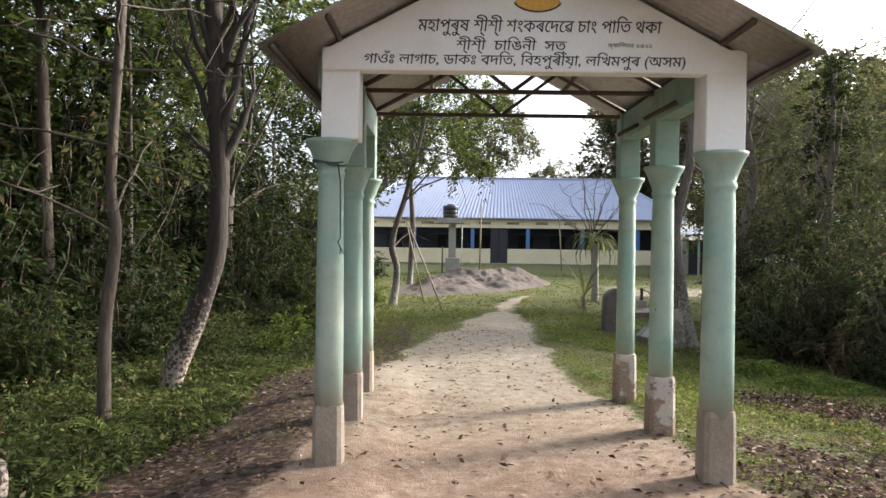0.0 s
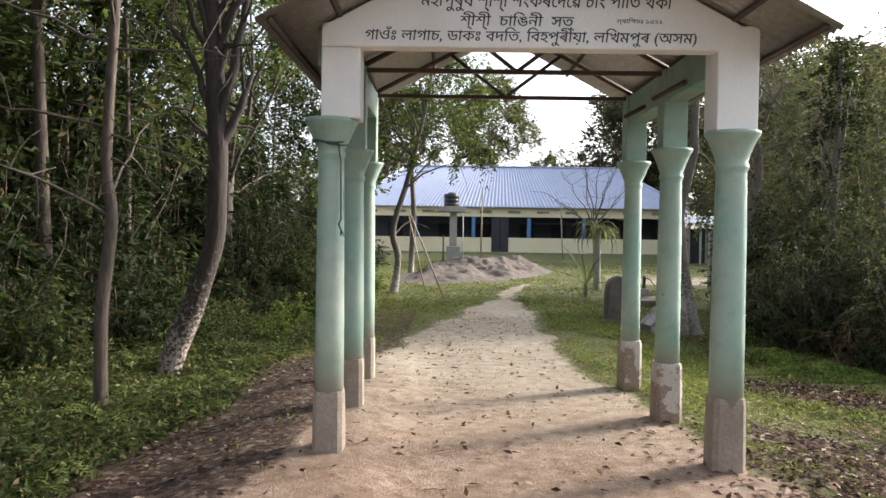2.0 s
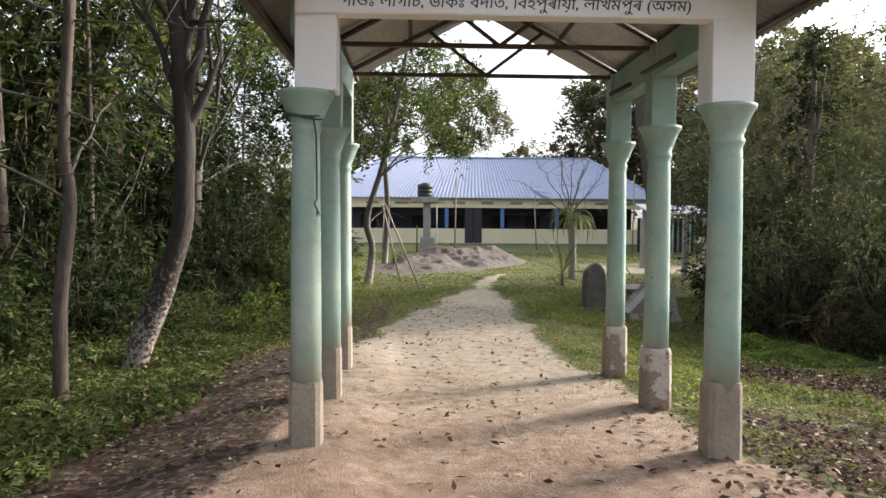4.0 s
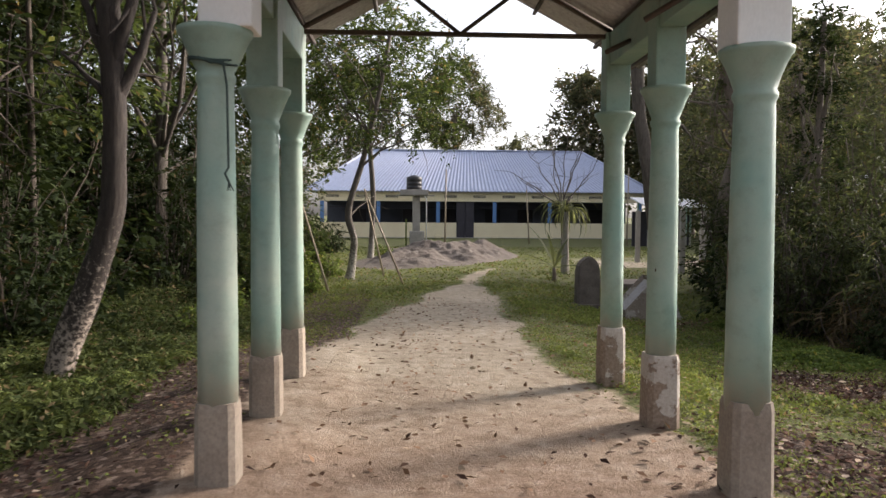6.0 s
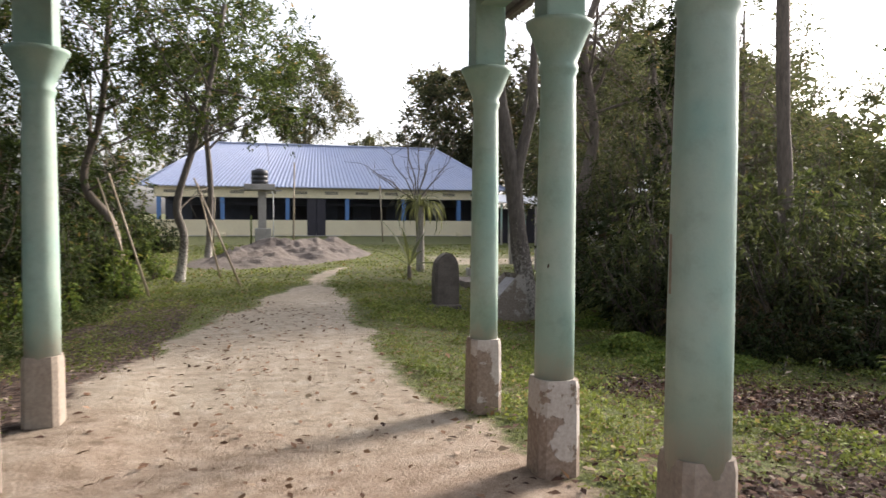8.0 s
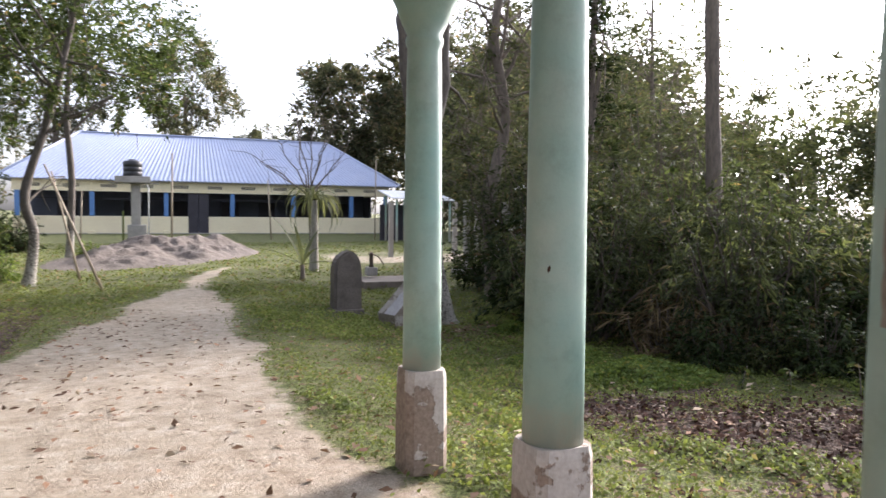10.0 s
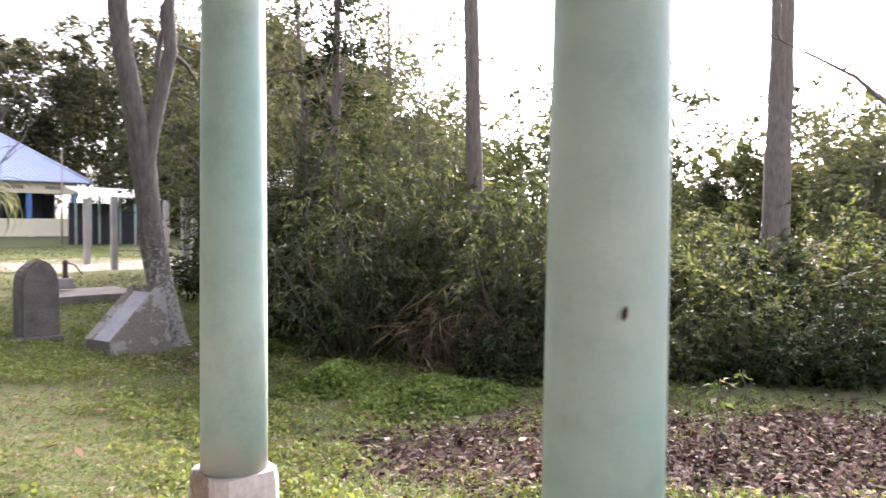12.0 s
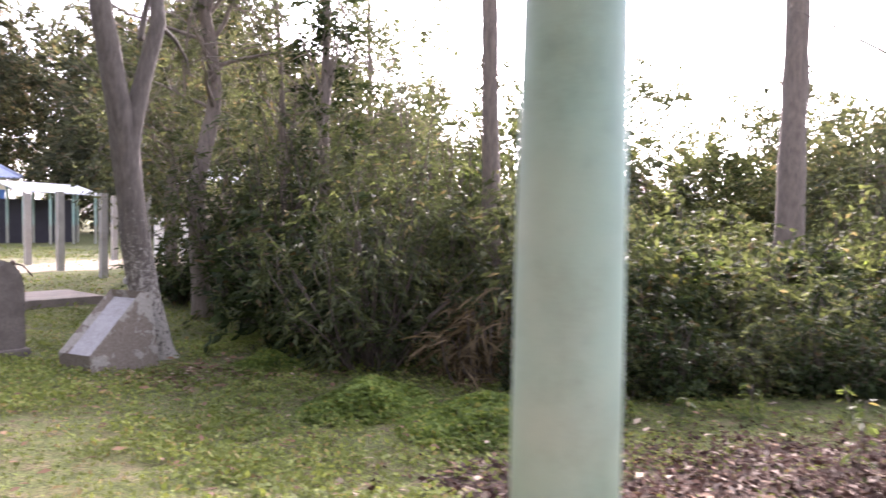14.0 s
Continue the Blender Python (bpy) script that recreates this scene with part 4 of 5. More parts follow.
def tree(name, label, trunk, r0, r1, bark, leaf, crowns, per, size, narrow=0.38, droop=0.1, limbs=12, twigs=2, bare=0, side_limbs=(), from_t=0.5):
    """trunk: points; crowns: (centre, radii, clumps, clump radius)."""
    base = Vector(trunk[0])
    t = thing(name, base, label, "tree")
    pts = curve_pts(trunk, 5)
    n = len(pts)
    V, F = [], []
    rad = [(r0 * 1.35 if i == 0 else r0 * 1.12 if i == 1 else r0 + (r1 - r0) * i / (n - 1)) for i in range(n)]
    tube_into(V, F, pts, rad, 12, 0.18)
    P, D = [], []
    tips = []
    for c, radii, k, cr in crowns:
        p, cc, d = clumps(rng, c, radii, k, per, cr)
        P.append(p)
        D.append(d)
        tips += [cc[i] for i in rng.permutation(len(cc))[:max(2, limbs * k // sum(q[2] for q in crowns))]]
    for tip in tips:
        i = int(n * from_t + rng.uniform(0, 1) * (n * (1 - from_t) - 1))
        bp = branch(V, F, pts[i], tip, rad[i] * 0.45, 0.008, rng)
        for _ in range(twigs):
            j = rng.integers(2, len(bp))
            branch(V, F, bp[j], Vector(bp[j]) + Vector(rng.normal(size=3) * 0.5), 0.012, 0.003, rng, n=4, sides=4)
    for a, b, r in side_limbs:
        bp = branch(V, F, a, b, r, r * 0.3, rng, 0.15, 9, 8)
        for j in range(3, len(bp)):
            branch(V, F, bp[j], Vector(bp[j]) + Vector(rng.normal(size=3) * 0.35 + np.array([0, 0, 0.15])), r * 0.3, 0.004, rng, n=4, sides=4)
    for _ in range(bare):
        i = int(n * rng.uniform(0.4, 1) - 1)
        a = rng.uniform(0, 6.28)
        L = rng.uniform(0.8, 2.0)
        bp = branch(V, F, pts[i], pts[i] + Vector((math.cos(a) * L, math.sin(a) * L, L * rng.uniform(0.2, 0.9))), rad[i] * 0.35, 0.006, rng, 0.2)
        for _ in range(5):
            q = bp[rng.integers(2, len(bp))]
            branch(V, F, q, q + Vector(rng.normal(size=3) * 0.4 + np.array([0, 0, 0.2])), 0.01, 0.003, rng, n=4, sides=4)
    part("trunk", (V, F), bark, t, smooth=True)
    if P:
        P, D = np.concatenate(P), np.concatenate(D)
        quads("crown", leaf_mesh(P, size, rng, 0.4, narrow, droop, along=D), leaf, t)
    return t


def shade_tree(x, y, h, r, crown_r, leaf, bark=BARK_GREY, clump=60, per=90, size=0.17, label="slender forest tree with dark leafy crown", low=0.45, lean=0.4, bare=0):
    z = ground_z(x, y)
    dx, dy = rng.normal(size=2) * lean
    tr = [(x, y, z - 0.1), (x + dx * 0.2, y + dy * 0.2, z + h * 0.3), (x + dx * 0.4, y + dy * 0.5, z + h * 0.6), (x + dx, y + dy, z + h * 0.95)]
    top = (x + dx, y + dy, z + h * (0.5 + low / 2 + 0.05))
    return tree("tree", label, tr, r, r * 0.35, bark, leaf, [(top, (crown_r, crown_r, h * (1 - low) * 0.5), clump, 0.55)], per, size, bare=bare)


# left wood
tree("tree", "thin straight young tree with bare twigs at the wood's edge", [(-2.89, 6.15, -0.2), (-2.88, 6.15, 0.8), (-2.8, 6.15, 1.6), (-2.84, 6.15, 2.1), (-2.76, 6.15, 3.55), (-2.66, 6.1, 6.0)], 0.06, 0.035, BARK_BROWN, LEAF_DARK,
     [((-2.9, 6.5, 5.8), (1.4, 1.4, 1.0), 26, 0.4)], 60, 0.11, bare=4, limbs=4, from_t=0.85, side_limbs=[((-2.82, 6.15, 2.35), (-4.4, 5.9, 2.55), 0.014), ((-2.82, 6.15, 2.3), (-1.9, 6.0, 2.0), 0.012), ((-2.79, 6.15, 3.05), (-4.4, 5.9, 3.4), 0.014), ((-2.79, 6.15, 3.0), (-1.7, 6.1, 2.95), 0.012), ((-2.83, 6.15, 2.1), (-2.3, 6.1, 1.75), 0.012)])
tree("tree", "leaning forked tree with rough lichened bark and broken limbs", [(-3.06, 8.0, -0.25), (-2.95, 8.0, 0.2), (-2.72, 8.0, 0.76), (-2.53, 8.0, 1.4), (-2.5, 8.0, 1.95), (-2.5, 8.0, 2.55), (-2.58, 8.0, 4.0), (-2.7, 8.1, 6.2)], 0.135, 0.085, BARK_PATCH, LEAF_MID,
     [((-2.3, 7.9, 6.0), (2.0, 2.0, 1.5), 60, 0.45), ((-1.8, 8.9, 4.5), (1.2, 1.2, 0.9), 24, 0.4)], 80, 0.12, from_t=0.75,
     side_limbs=[((-2.5, 8.0, 2.4), (-2.05, 7.95, 4.3), 0.07), ((-2.5, 8.0, 2.35), (-2.14, 8.05, 3.2), 0.075), ((-2.5, 8.0, 2.45), (-3.05, 7.95, 3.8), 0.055), ((-2.5, 8.0, 2.5), (-2.3, 7.95, 4.6), 0.05), ((-2.5, 8.0, 2.35), (-2.93, 7.95, 2.8), 0.04)])
tree("tree", "upright grey trunk in the wood's shade", [(-4.75, 15.7, -0.3), (-4.75, 15.7, 1.5), (-4.68, 15.7, 3.2), (-4.75, 15.8, 6.5)], 0.15, 0.1, BARK_PALE, LEAF_MID, [((-4.2, 14.3, 6.0), (2.4, 2.2, 2.0), 80, 0.5)], 80, 0.15, bare=4)
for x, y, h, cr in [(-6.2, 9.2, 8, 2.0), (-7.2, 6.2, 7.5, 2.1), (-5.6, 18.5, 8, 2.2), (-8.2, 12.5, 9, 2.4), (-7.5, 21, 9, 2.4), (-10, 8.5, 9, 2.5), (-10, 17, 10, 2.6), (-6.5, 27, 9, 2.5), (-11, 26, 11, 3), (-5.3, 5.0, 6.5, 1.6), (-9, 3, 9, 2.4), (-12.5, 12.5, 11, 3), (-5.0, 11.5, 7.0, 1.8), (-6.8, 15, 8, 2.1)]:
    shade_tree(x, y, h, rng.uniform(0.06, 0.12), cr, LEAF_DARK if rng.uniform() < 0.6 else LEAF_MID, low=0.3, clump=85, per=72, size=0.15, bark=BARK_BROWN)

# extra trees, mostly out of view, added to block sky light on the left
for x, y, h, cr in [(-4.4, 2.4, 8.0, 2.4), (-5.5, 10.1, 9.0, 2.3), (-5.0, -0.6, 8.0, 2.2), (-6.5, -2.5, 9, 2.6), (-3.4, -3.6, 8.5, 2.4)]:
    shade_tree(x, y, h, 0.11, cr, LEAF_DARK, bark=BARK_BROWN, low=0.35, clump=55, per=80, size=0.2, label="leafy tree added to shade the left wood and path start")

# trees between the path and the soil heap
tree("tree", "young crooked tree with pale foot beside the path", [(-1.44, 19.9, -0.4), (-1.3, 19.9, 0.7), (-1.45, 19.9, 1.5), (-1.05, 19.9, 2.9), (-0.7, 20, 4.4), (-0.4, 20, 6)], 0.11, 0.05, BARK_PALE, LEAF_MID,
     [((-0.9, 20, 4.6), (1.9, 1.5, 1.3), 70, 0.42), ((0.9, 20, 3.6), (0.9, 0.6, 0.45), 14, 0.35), ((-1.2, 20.2, 6.2), (2.6, 1.9, 1.3), 80, 0.45)], 62, 0.12, bare=4)
tree("tree", "slim grey tree behind the bamboo props", [(-1.3, 27, -0.4), (-1.2, 27, 2), (-1.3, 27, 4.2), (-1.0, 27, 7)], 0.11, 0.06, BARK_PALE, LEAF_MID, [((-1.2, 27, 6.6), (2.8, 2, 1.9), 90, 0.55), ((1.2, 27, 6.0), (1.4, 1.2, 1.0), 26, 0.5)], 62, 0.16, bare=3)
tree("tree", "crooked leafy tree at the wood's edge", [(-2.9, 21, -0.4), (-3.0, 21, 1.0), (-3.6, 21, 2.0), (-3.2, 21, 3.6), (-3.0, 21, 6)], 0.13, 0.06, BARK_GREY, LEAF_MID, [((-3.0, 21, 5.4), (2.4, 2, 2.0), 90, 0.5), ((-3.4, 21.5, 2.8), (1.2, 1.2, 0.9), 30, 0.4), ((-3.6, 22.0, 7.6), (2.8, 2.2, 1.6), 80, 0.5), ((-4.6, 19.6, 4.6), (1.6, 1.6, 2.0), 60, 0.45)], 60, 0.14, bare=6)
tree("tree", "tall round-crowned tree behind the long building", [(4.6, 80, -0.4), (4.8, 80, 6), (4.6, 80, 13)], 0.4, 0.15, BARK_GREY, LEAF_FAR, [((4.6, 80, 13.2), (4.8, 4.6, 5.2), 250, 1.0)], 100, 0.3)
tree("tree", "tall round-crowned tree behind the long building", [(-6.5, 76, -0.4), (-6.2, 76, 6), (-6.5, 76, 12)], 0.4, 0.15, BARK_GREY, LEAF_FAR, [((-6.5, 76, 12.0), (6, 5, 5.5), 230, 1.0)], 90, 0.32)
tree("tree", "low tree showing above the blue roof", [(14, 95, -0.4), (14, 95, 5), (14, 95, 9)], 0.3, 0.1, BARK_GREY, LEAF_FAR, [((14, 95, 9.6), (4, 4, 2.0), 60, 1.0)], 60, 0.42)
for x, y, z, rx, rz in [(20, 74, 12, 6, 6), (27, 70, 12.5, 7, 7), (36, 62, 11.5, 7, 7), (27, 58, 8, 5.5, 6), (33, 50, 8.5, 6, 6), (24.5, 50, 8.5, 4.6, 6), (31, 57, 11, 6, 7)]:
    tree("tree", "dense dark tree at the far side of the yard", [(x, y, -0.4), (x + 0.3, y, z * 0.5), (x, y, z)], 0.35, 0.12, BARK_GREY, LEAF_FAR, [((x, y, z - 1.5), (rx, rx, rz), 280, 1.3)], 75, 0.52)

# right of the path
tree("tree", "forked pale-barked tree beside the cement block", [(4.8, 13.9, -0.5), (4.68, 13.9, -0.1), (4.52, 13.87, 0.6), (4.39, 13.85, 1.5), (4.31, 13.82, 2.05), (4.18, 13.8, 2.7), (4.08, 13.8, 3.4), (3.95, 13.7, 5.5)], 0.165, 0.1, BARK_PALE, LEAF_OLIVE,
     [((4.2, 13.8, 6.6), (1.4, 1.4, 0.8), 18, 0.4)], 40, 0.11, limbs=5, from_t=0.8, side_limbs=[((4.37, 13.83, 1.65), (4.68, 13.8, 5.2), 0.105), ((4.5, 13.8, 2.9), (5.0, 13.9, 4.6), 0.035)])
tree("tree", "dark vine-hung tree with bare upper limbs", [(6.7, 16.2, -0.5), (6.6, 16.2, 1.4), (6.9, 16.2, 3.0), (6.6, 16.1, 4.6), (7.0, 16.1, 6)], 0.14, 0.06, BARK_GREY, LEAF_OLIVE,
     [((7.1, 16.2, 3.6), (0.9, 0.9, 0.9), 26, 0.35), ((6.6, 16, 5.2), (1.4, 1.2, 0.6), 20, 0.35)], 70, 0.1, bare=14)
tree("tree", "slim bare tree at the yard's edge", [(8.9, 20.9, -0.5), (8.8, 20.9, 1.5), (9.2, 20.9, 3.4), (9.0, 20.9, 6)], 0.12, 0.05, BARK_GREY, LEAF_OLIVE, [((9.4, 21, 5.4), (1.6, 1.4, 1.3), 24, 0.4)], 60, 0.12, bare=12)
tree("tree", "straight grey trunk rising out of the thicket", [(7.9, 11.8, -0.5), (7.85, 11.8, 1.6), (7.7, 11.75, 3.2), (7.55, 11.7, 7)], 0.13, 0.08, BARK_GREY, LEAF_OLIVE, [((7.6, 11.8, 7.0), (1.2, 1.2, 0.8), 18, 0.4)], 50, 0.11, from_t=0.9, limbs=6)
tree("tree", "thick straight trunk in the sunlit thicket", [(12.0, 9.5, -0.5), (12.0, 9.5, 1.6), (12.05, 9.5, 3.6), (12.0, 9.5, 7)], 0.23, 0.14, BARK_GREY, LEAF_OLIVE, [((12, 9.6, 7.4), (2.2, 2, 1.0), 40, 0.5)], 60, 0.14, from_t=0.9, limbs=8)
tree("tree", "slender grey trunk at the thicket's edge", [(9.3, 7.1, -0.5), (9.25, 7.1, 1.5), (9.4, 7.1, 2.7), (8.9, 7.0, 4.4), (8.8, 7.0, 6.5)], 0.1, 0.06, BARK_GREY, LEAF_OLIVE, [((9.2, 7.2, 5.5), (1.4, 1.4, 0.9), 24, 0.4)], 50, 0.11, bare=8)

for x, y, h, cr in [(9.0, 17.2, 6.2, 1.8), (11.0, 17.0, 6.8, 1.9), (8.4, 20, 5.2, 1.5), (12.8, 19.5, 6.0, 1.9), (11, 22, 6.6, 2.0), (15.5, 22, 6.4, 2.0)]:
    shade_tree(x, y, h, rng.uniform(0.07, 0.12), cr, LEAF_OLIVE, low=0.25, clump=70, per=80, size=0.12, label="tall thicket tree with olive leaves and bare twigs", bare=16)
for x, y, z, rr in [(21, 17, 3.6, 2.8), (26, 13, 3.4, 3.0), (24, 24, 4.6, 3.4), (19.5, 9.5, 2.4, 1.8), (24, 7, 3.4, 2.6), (22, 1, 3.6, 2.6)]:
    tree("tree", "rounded tree beyond the thicket, in sun haze", [(x, y, -0.5), (x + 0.1, y, z * 0.5), (x, y, z)], 0.16, 0.06, BARK_GREY, LEAF_OLIVE, [((x, y, z), (rr, rr, rr * 0.8), 170, 0.6)], 84, 0.165)

tree("tree", "trunk wrapped in a narrow spire of climbing vine", [(7.9, 14.9, -0.5), (7.9, 14.9, 2.2), (7.95, 14.9, 5.2)], 0.09, 0.05, BARK_GREY, LEAF_DARK, [((7.9, 14.9, 2.6), (0.5, 0.5, 2.6), 60, 0.32), ((7.95, 14.9, 4.8), (0.3, 0.3, 0.7), 16, 0.25)], 60, 0.1)

# small bare tree with hanging leaves, by the yard
PX, PY = 4.65, 22.3
pg = ground_z(PX, PY)
bare_tree = tree("tree", "small leafless spreading tree beside the yard", [(PX + 0.06, PY + 0.5, pg - 0.1), (PX, PY + 0.5, pg + 1.6), (PX - 0.05, PY + 0.5, pg + 2.1)], 0.05, 0.04, BARK_PALE, LEAF_MID, [], 1, 0.1,
                 side_limbs=[((PX - 0.03, PY + 0.5, pg + 1.9), (PX + dx, PY + 0.5 + dy, pg + dz), 0.022) for dx, dy, dz in [(-1.6, 0.2, 3.0), (-1.0, 0.5, 3.7), (-0.5, -0.4, 4.2), (0.2, 0.3, 4.5), (0.7, -0.3, 4.0), (1.2, 0.2, 3.5), (1.0, 0.6, 2.9), (-1.3, -0.4, 2.7), (0.4, -0.6, 3.6), (-0.2, 0.5, 3.9)]])


def strap_plant(name, label, x, y, trunk_h, trunk_r, n, length, width, droop, mat, bark):
    """A plant with a crown of long arching strap leaves."""
    z = ground_z(x, y)
    t = thing(name, (x, y, z), label, "plant")
    V, F = [], []
    tube_into(V, F, [(x, y, z - 0.1), (x + 0.01, y, z + trunk_h * 0.5), (x, y, z + trunk_h)], [trunk_r * 1.3, trunk_r, trunk_r * 0.9], 9, 0.1)
    part("stem", (V, F), bark, t, smooth=True)
    for i in range(n):
        a = i * 2.4 + rng.uniform(-0.2, 0.2)
        el = rng.uniform(0.1, 1.2)
        L = length * rng.uniform(0.75, 1.15)
        d = Vector((math.cos(a), math.sin(a), 0))
        s = Vector((-math.sin(a), math.cos(a), 0))
        V, F = [], []
        p, ang = Vector((x, y, z + trunk_h)), el
        for k in range(7):
            w = width * (0.4 + 1.2 * k / 6 if k < 2 else 1.0 - ((k - 2) / 4) ** 2 * 0.95)
            V += [tuple(p - s * w / 2), tuple(p - Vector((0, 0, w * 0.15))), tuple(p + s * w / 2)]
            p = p + (d * math.cos(ang) + Vector((0, 0, math.sin(ang)))) * (L / 6)
            ang -= droop / 6
        for k in range(6):
            F += [(3 * k, 3 * k + 1, 3 * k + 4, 3 * k + 3), (3 * k + 1, 3 * k + 2, 3 * k + 5, 3 * k + 4)]
        part("leaf", (V, F), mat, t, smooth=True)
    return t


strap_plant("dragon_tree", "short palm-like plant with drooping strap leaves on a pale trunk", PX, PY, 1.8, 0.1, 46, 1.2, 0.065, 2.7, LEAF_OLIVE, BARK_ASH)
strap_plant("young_palm", "young palm seedling with upright leaves", 3.8, 19.6, 0.35, 0.05, 8, 1.25, 0.085, 0.6, LEAF_OLIVE, BARK_GREY)


def make_bush(label, leaf, r, h, boughs, twigs, per, size, narrow, droop, up=0.4):
    """Arching boughs from one foot, each with leafy twigs."""
    t = thing("bush", (0, 0, 0), label, "bush", "bushes of the thicket")
    V, F, P, D = [], [], [], []
    for i in range(boughs):
        a = i * 2.4 + rng.uniform(-0.4, 0.4)
        out = r * rng.uniform(0.15, 1.0)
        top = h * rng.uniform(0.35, 1.0) * (1.1 - 0.45 * out / r)
        tip = Vector((math.cos(a) * out, math.sin(a) * out, top))
        foot = Vector((math.cos(a) * 0.12, math.sin(a) * 0.12, -0.1))
        bp = branch(V, F, foot, tip, 0.02, 0.005, rng, 0.35, 7, 5)
        for _ in range(twigs):
            q = Vector(bp[rng.integers(2, len(bp))])
            d = np.array([math.cos(a), math.sin(a), 0.15]) * 0.5 + rng.normal(size=3) * 0.75
            d /= np.linalg.norm(d)
            L = rng.uniform(0.25, 0.6) * (0.5 + r * 0.45)
            k = int(per * rng.uniform(0.6, 1.4))
            sp = np.sort(rng.uniform(0.1, 1, k))
            c = np.array(q) + d * (L * sp)[:, None] + rng.normal(size=(k, 3)) * 0.03
            c[:, 2] -= droop * L * sp ** 2 * 0.7
            P.append(c)
            dd = np.repeat(d[None], k, 0)
            dd[:, 2] -= droop * sp
            D.append(dd)
    P, D = np.concatenate(P), np.concatenate(D)
    ok = P[:, 2] > -0.03
    part("stem", (V, F), BARK_BROWN, t, "thin woody stems", True)
    quads("crown", leaf_mesh(P[ok], size, rng, up, narrow, droop * 0.4, along=D[ok]), leaf, t)
    return t


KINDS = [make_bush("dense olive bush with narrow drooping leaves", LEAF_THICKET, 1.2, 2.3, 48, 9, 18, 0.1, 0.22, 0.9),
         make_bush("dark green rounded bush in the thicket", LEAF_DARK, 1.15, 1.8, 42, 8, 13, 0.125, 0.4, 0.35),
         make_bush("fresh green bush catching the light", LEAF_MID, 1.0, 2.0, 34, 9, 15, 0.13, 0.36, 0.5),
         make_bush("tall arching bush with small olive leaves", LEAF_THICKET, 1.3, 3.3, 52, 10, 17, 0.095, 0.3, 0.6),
         make_bush("tall bush with green leaves darkened for the wood's shade", LEAF_DARK, 1.3, 3.3, 46, 9, 14, 0.125, 0.34, 0.5),
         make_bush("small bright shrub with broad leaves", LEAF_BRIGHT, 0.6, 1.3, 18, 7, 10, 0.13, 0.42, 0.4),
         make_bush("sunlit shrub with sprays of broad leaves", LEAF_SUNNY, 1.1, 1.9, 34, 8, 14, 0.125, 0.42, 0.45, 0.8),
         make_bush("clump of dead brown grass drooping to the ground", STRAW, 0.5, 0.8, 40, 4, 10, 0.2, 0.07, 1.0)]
for i, b in enumerate(KINDS):
    b.location = (-9.5 - i * 2.2, 30 + i, ground_z(-9, 30))


def put_bush(k, x, y, s, sz=None):
    m = Matrix.LocRotScale((x, y, ground_z(x, y) - 0.08), Euler((0, 0, rng.uniform(0, 6.28))), (s, s, sz or s))
    copy_thing(KINDS[k], m)


RIGHT = [(0, 5.9, 11.8, 1.0), (1, 6.5, 13.4, 1.1), (0, 6.9, 10.4, 1.0), (7, 6.15, 10.55, 1.2), (1, 7.5, 9.7, 0.75), (6, 8.3, 9.1, 0.8), (1, 9.2, 8.5, 0.6), (3, 7.4, 12.6, 1.05), (3, 8.9, 11.6, 0.8), (6, 9.6, 9.9, 1.0), (6, 10.7, 8.4, 0.95), (1, 10.6, 7.2, 0.6), (6, 11.4, 6.2, 0.75), (6, 10.9, 11.2, 0.95), (6, 12.8, 10.8, 1.0),
         (6, 13.4, 8.4, 1.1), (1, 12.6, 5.4, 0.9), (3, 7.0, 15.0, 1.2), (3, 9.0, 14.0, 1.15), (6, 11.4, 14.2, 1.2), (0, 8.4, 16.5, 1.1), (3, 10.8, 16.5, 1.2), (6, 12.7, 15.2, 1.4), (6, 14.8, 12.6, 1.3), (3, 15.6, 9.0, 0.9), (1, 14.6, 6.0, 1.2), (6, 16.5, 5.0, 1.6), (1, 7.6, 18.2, 0.9), (1, 9.8, 18.6, 0.9), (3, 13.5, 18.5, 1.5),
         (1, 6.2, 12.5, 0.8), (7, 6.6, 9.5, 0.8), (1, 11.0, 4.2, 0.8), (2, 13.0, 3.0, 1.2), (3, 16.0, 1.5, 1.4), (6, 7.7, 10.9, 1.15), (5, 8.9, 9.4, 1.0), (5, 10.1, 8.9, 1.0), (5, 8.9, 7.2, 0.4), (5, 11.8, 7.8, 1.3), (1, 8.2, 10.0, 0.9), (1, 9.9, 9.0, 0.8), (1, 11.2, 7.4, 0.8), (2, 8.5, 13.0, 1.3), (2, 10.2, 12.8, 1.1),
         (1, 6.0, 9.75, 0.42), (1, 6.6, 9.0, 0.48), (6, 7.05, 8.5, 0.42), (1, 7.35, 8.0, 0.45), (1, 7.9, 7.4, 0.5), (6, 8.1, 8.3, 0.6), (1, 8.4, 6.6, 0.45), (1, 8.9, 7.7, 0.6), (7, 7.3, 9.1, 0.7), (6, 9.3, 6.4, 0.5), (1, 9.6, 5.6, 0.55), (6, 6.3, 9.3, 0.3), (6, 7.7, 7.7, 0.3)]
for k, x, y, s in RIGHT:
    put_bush(k, x, y, s)
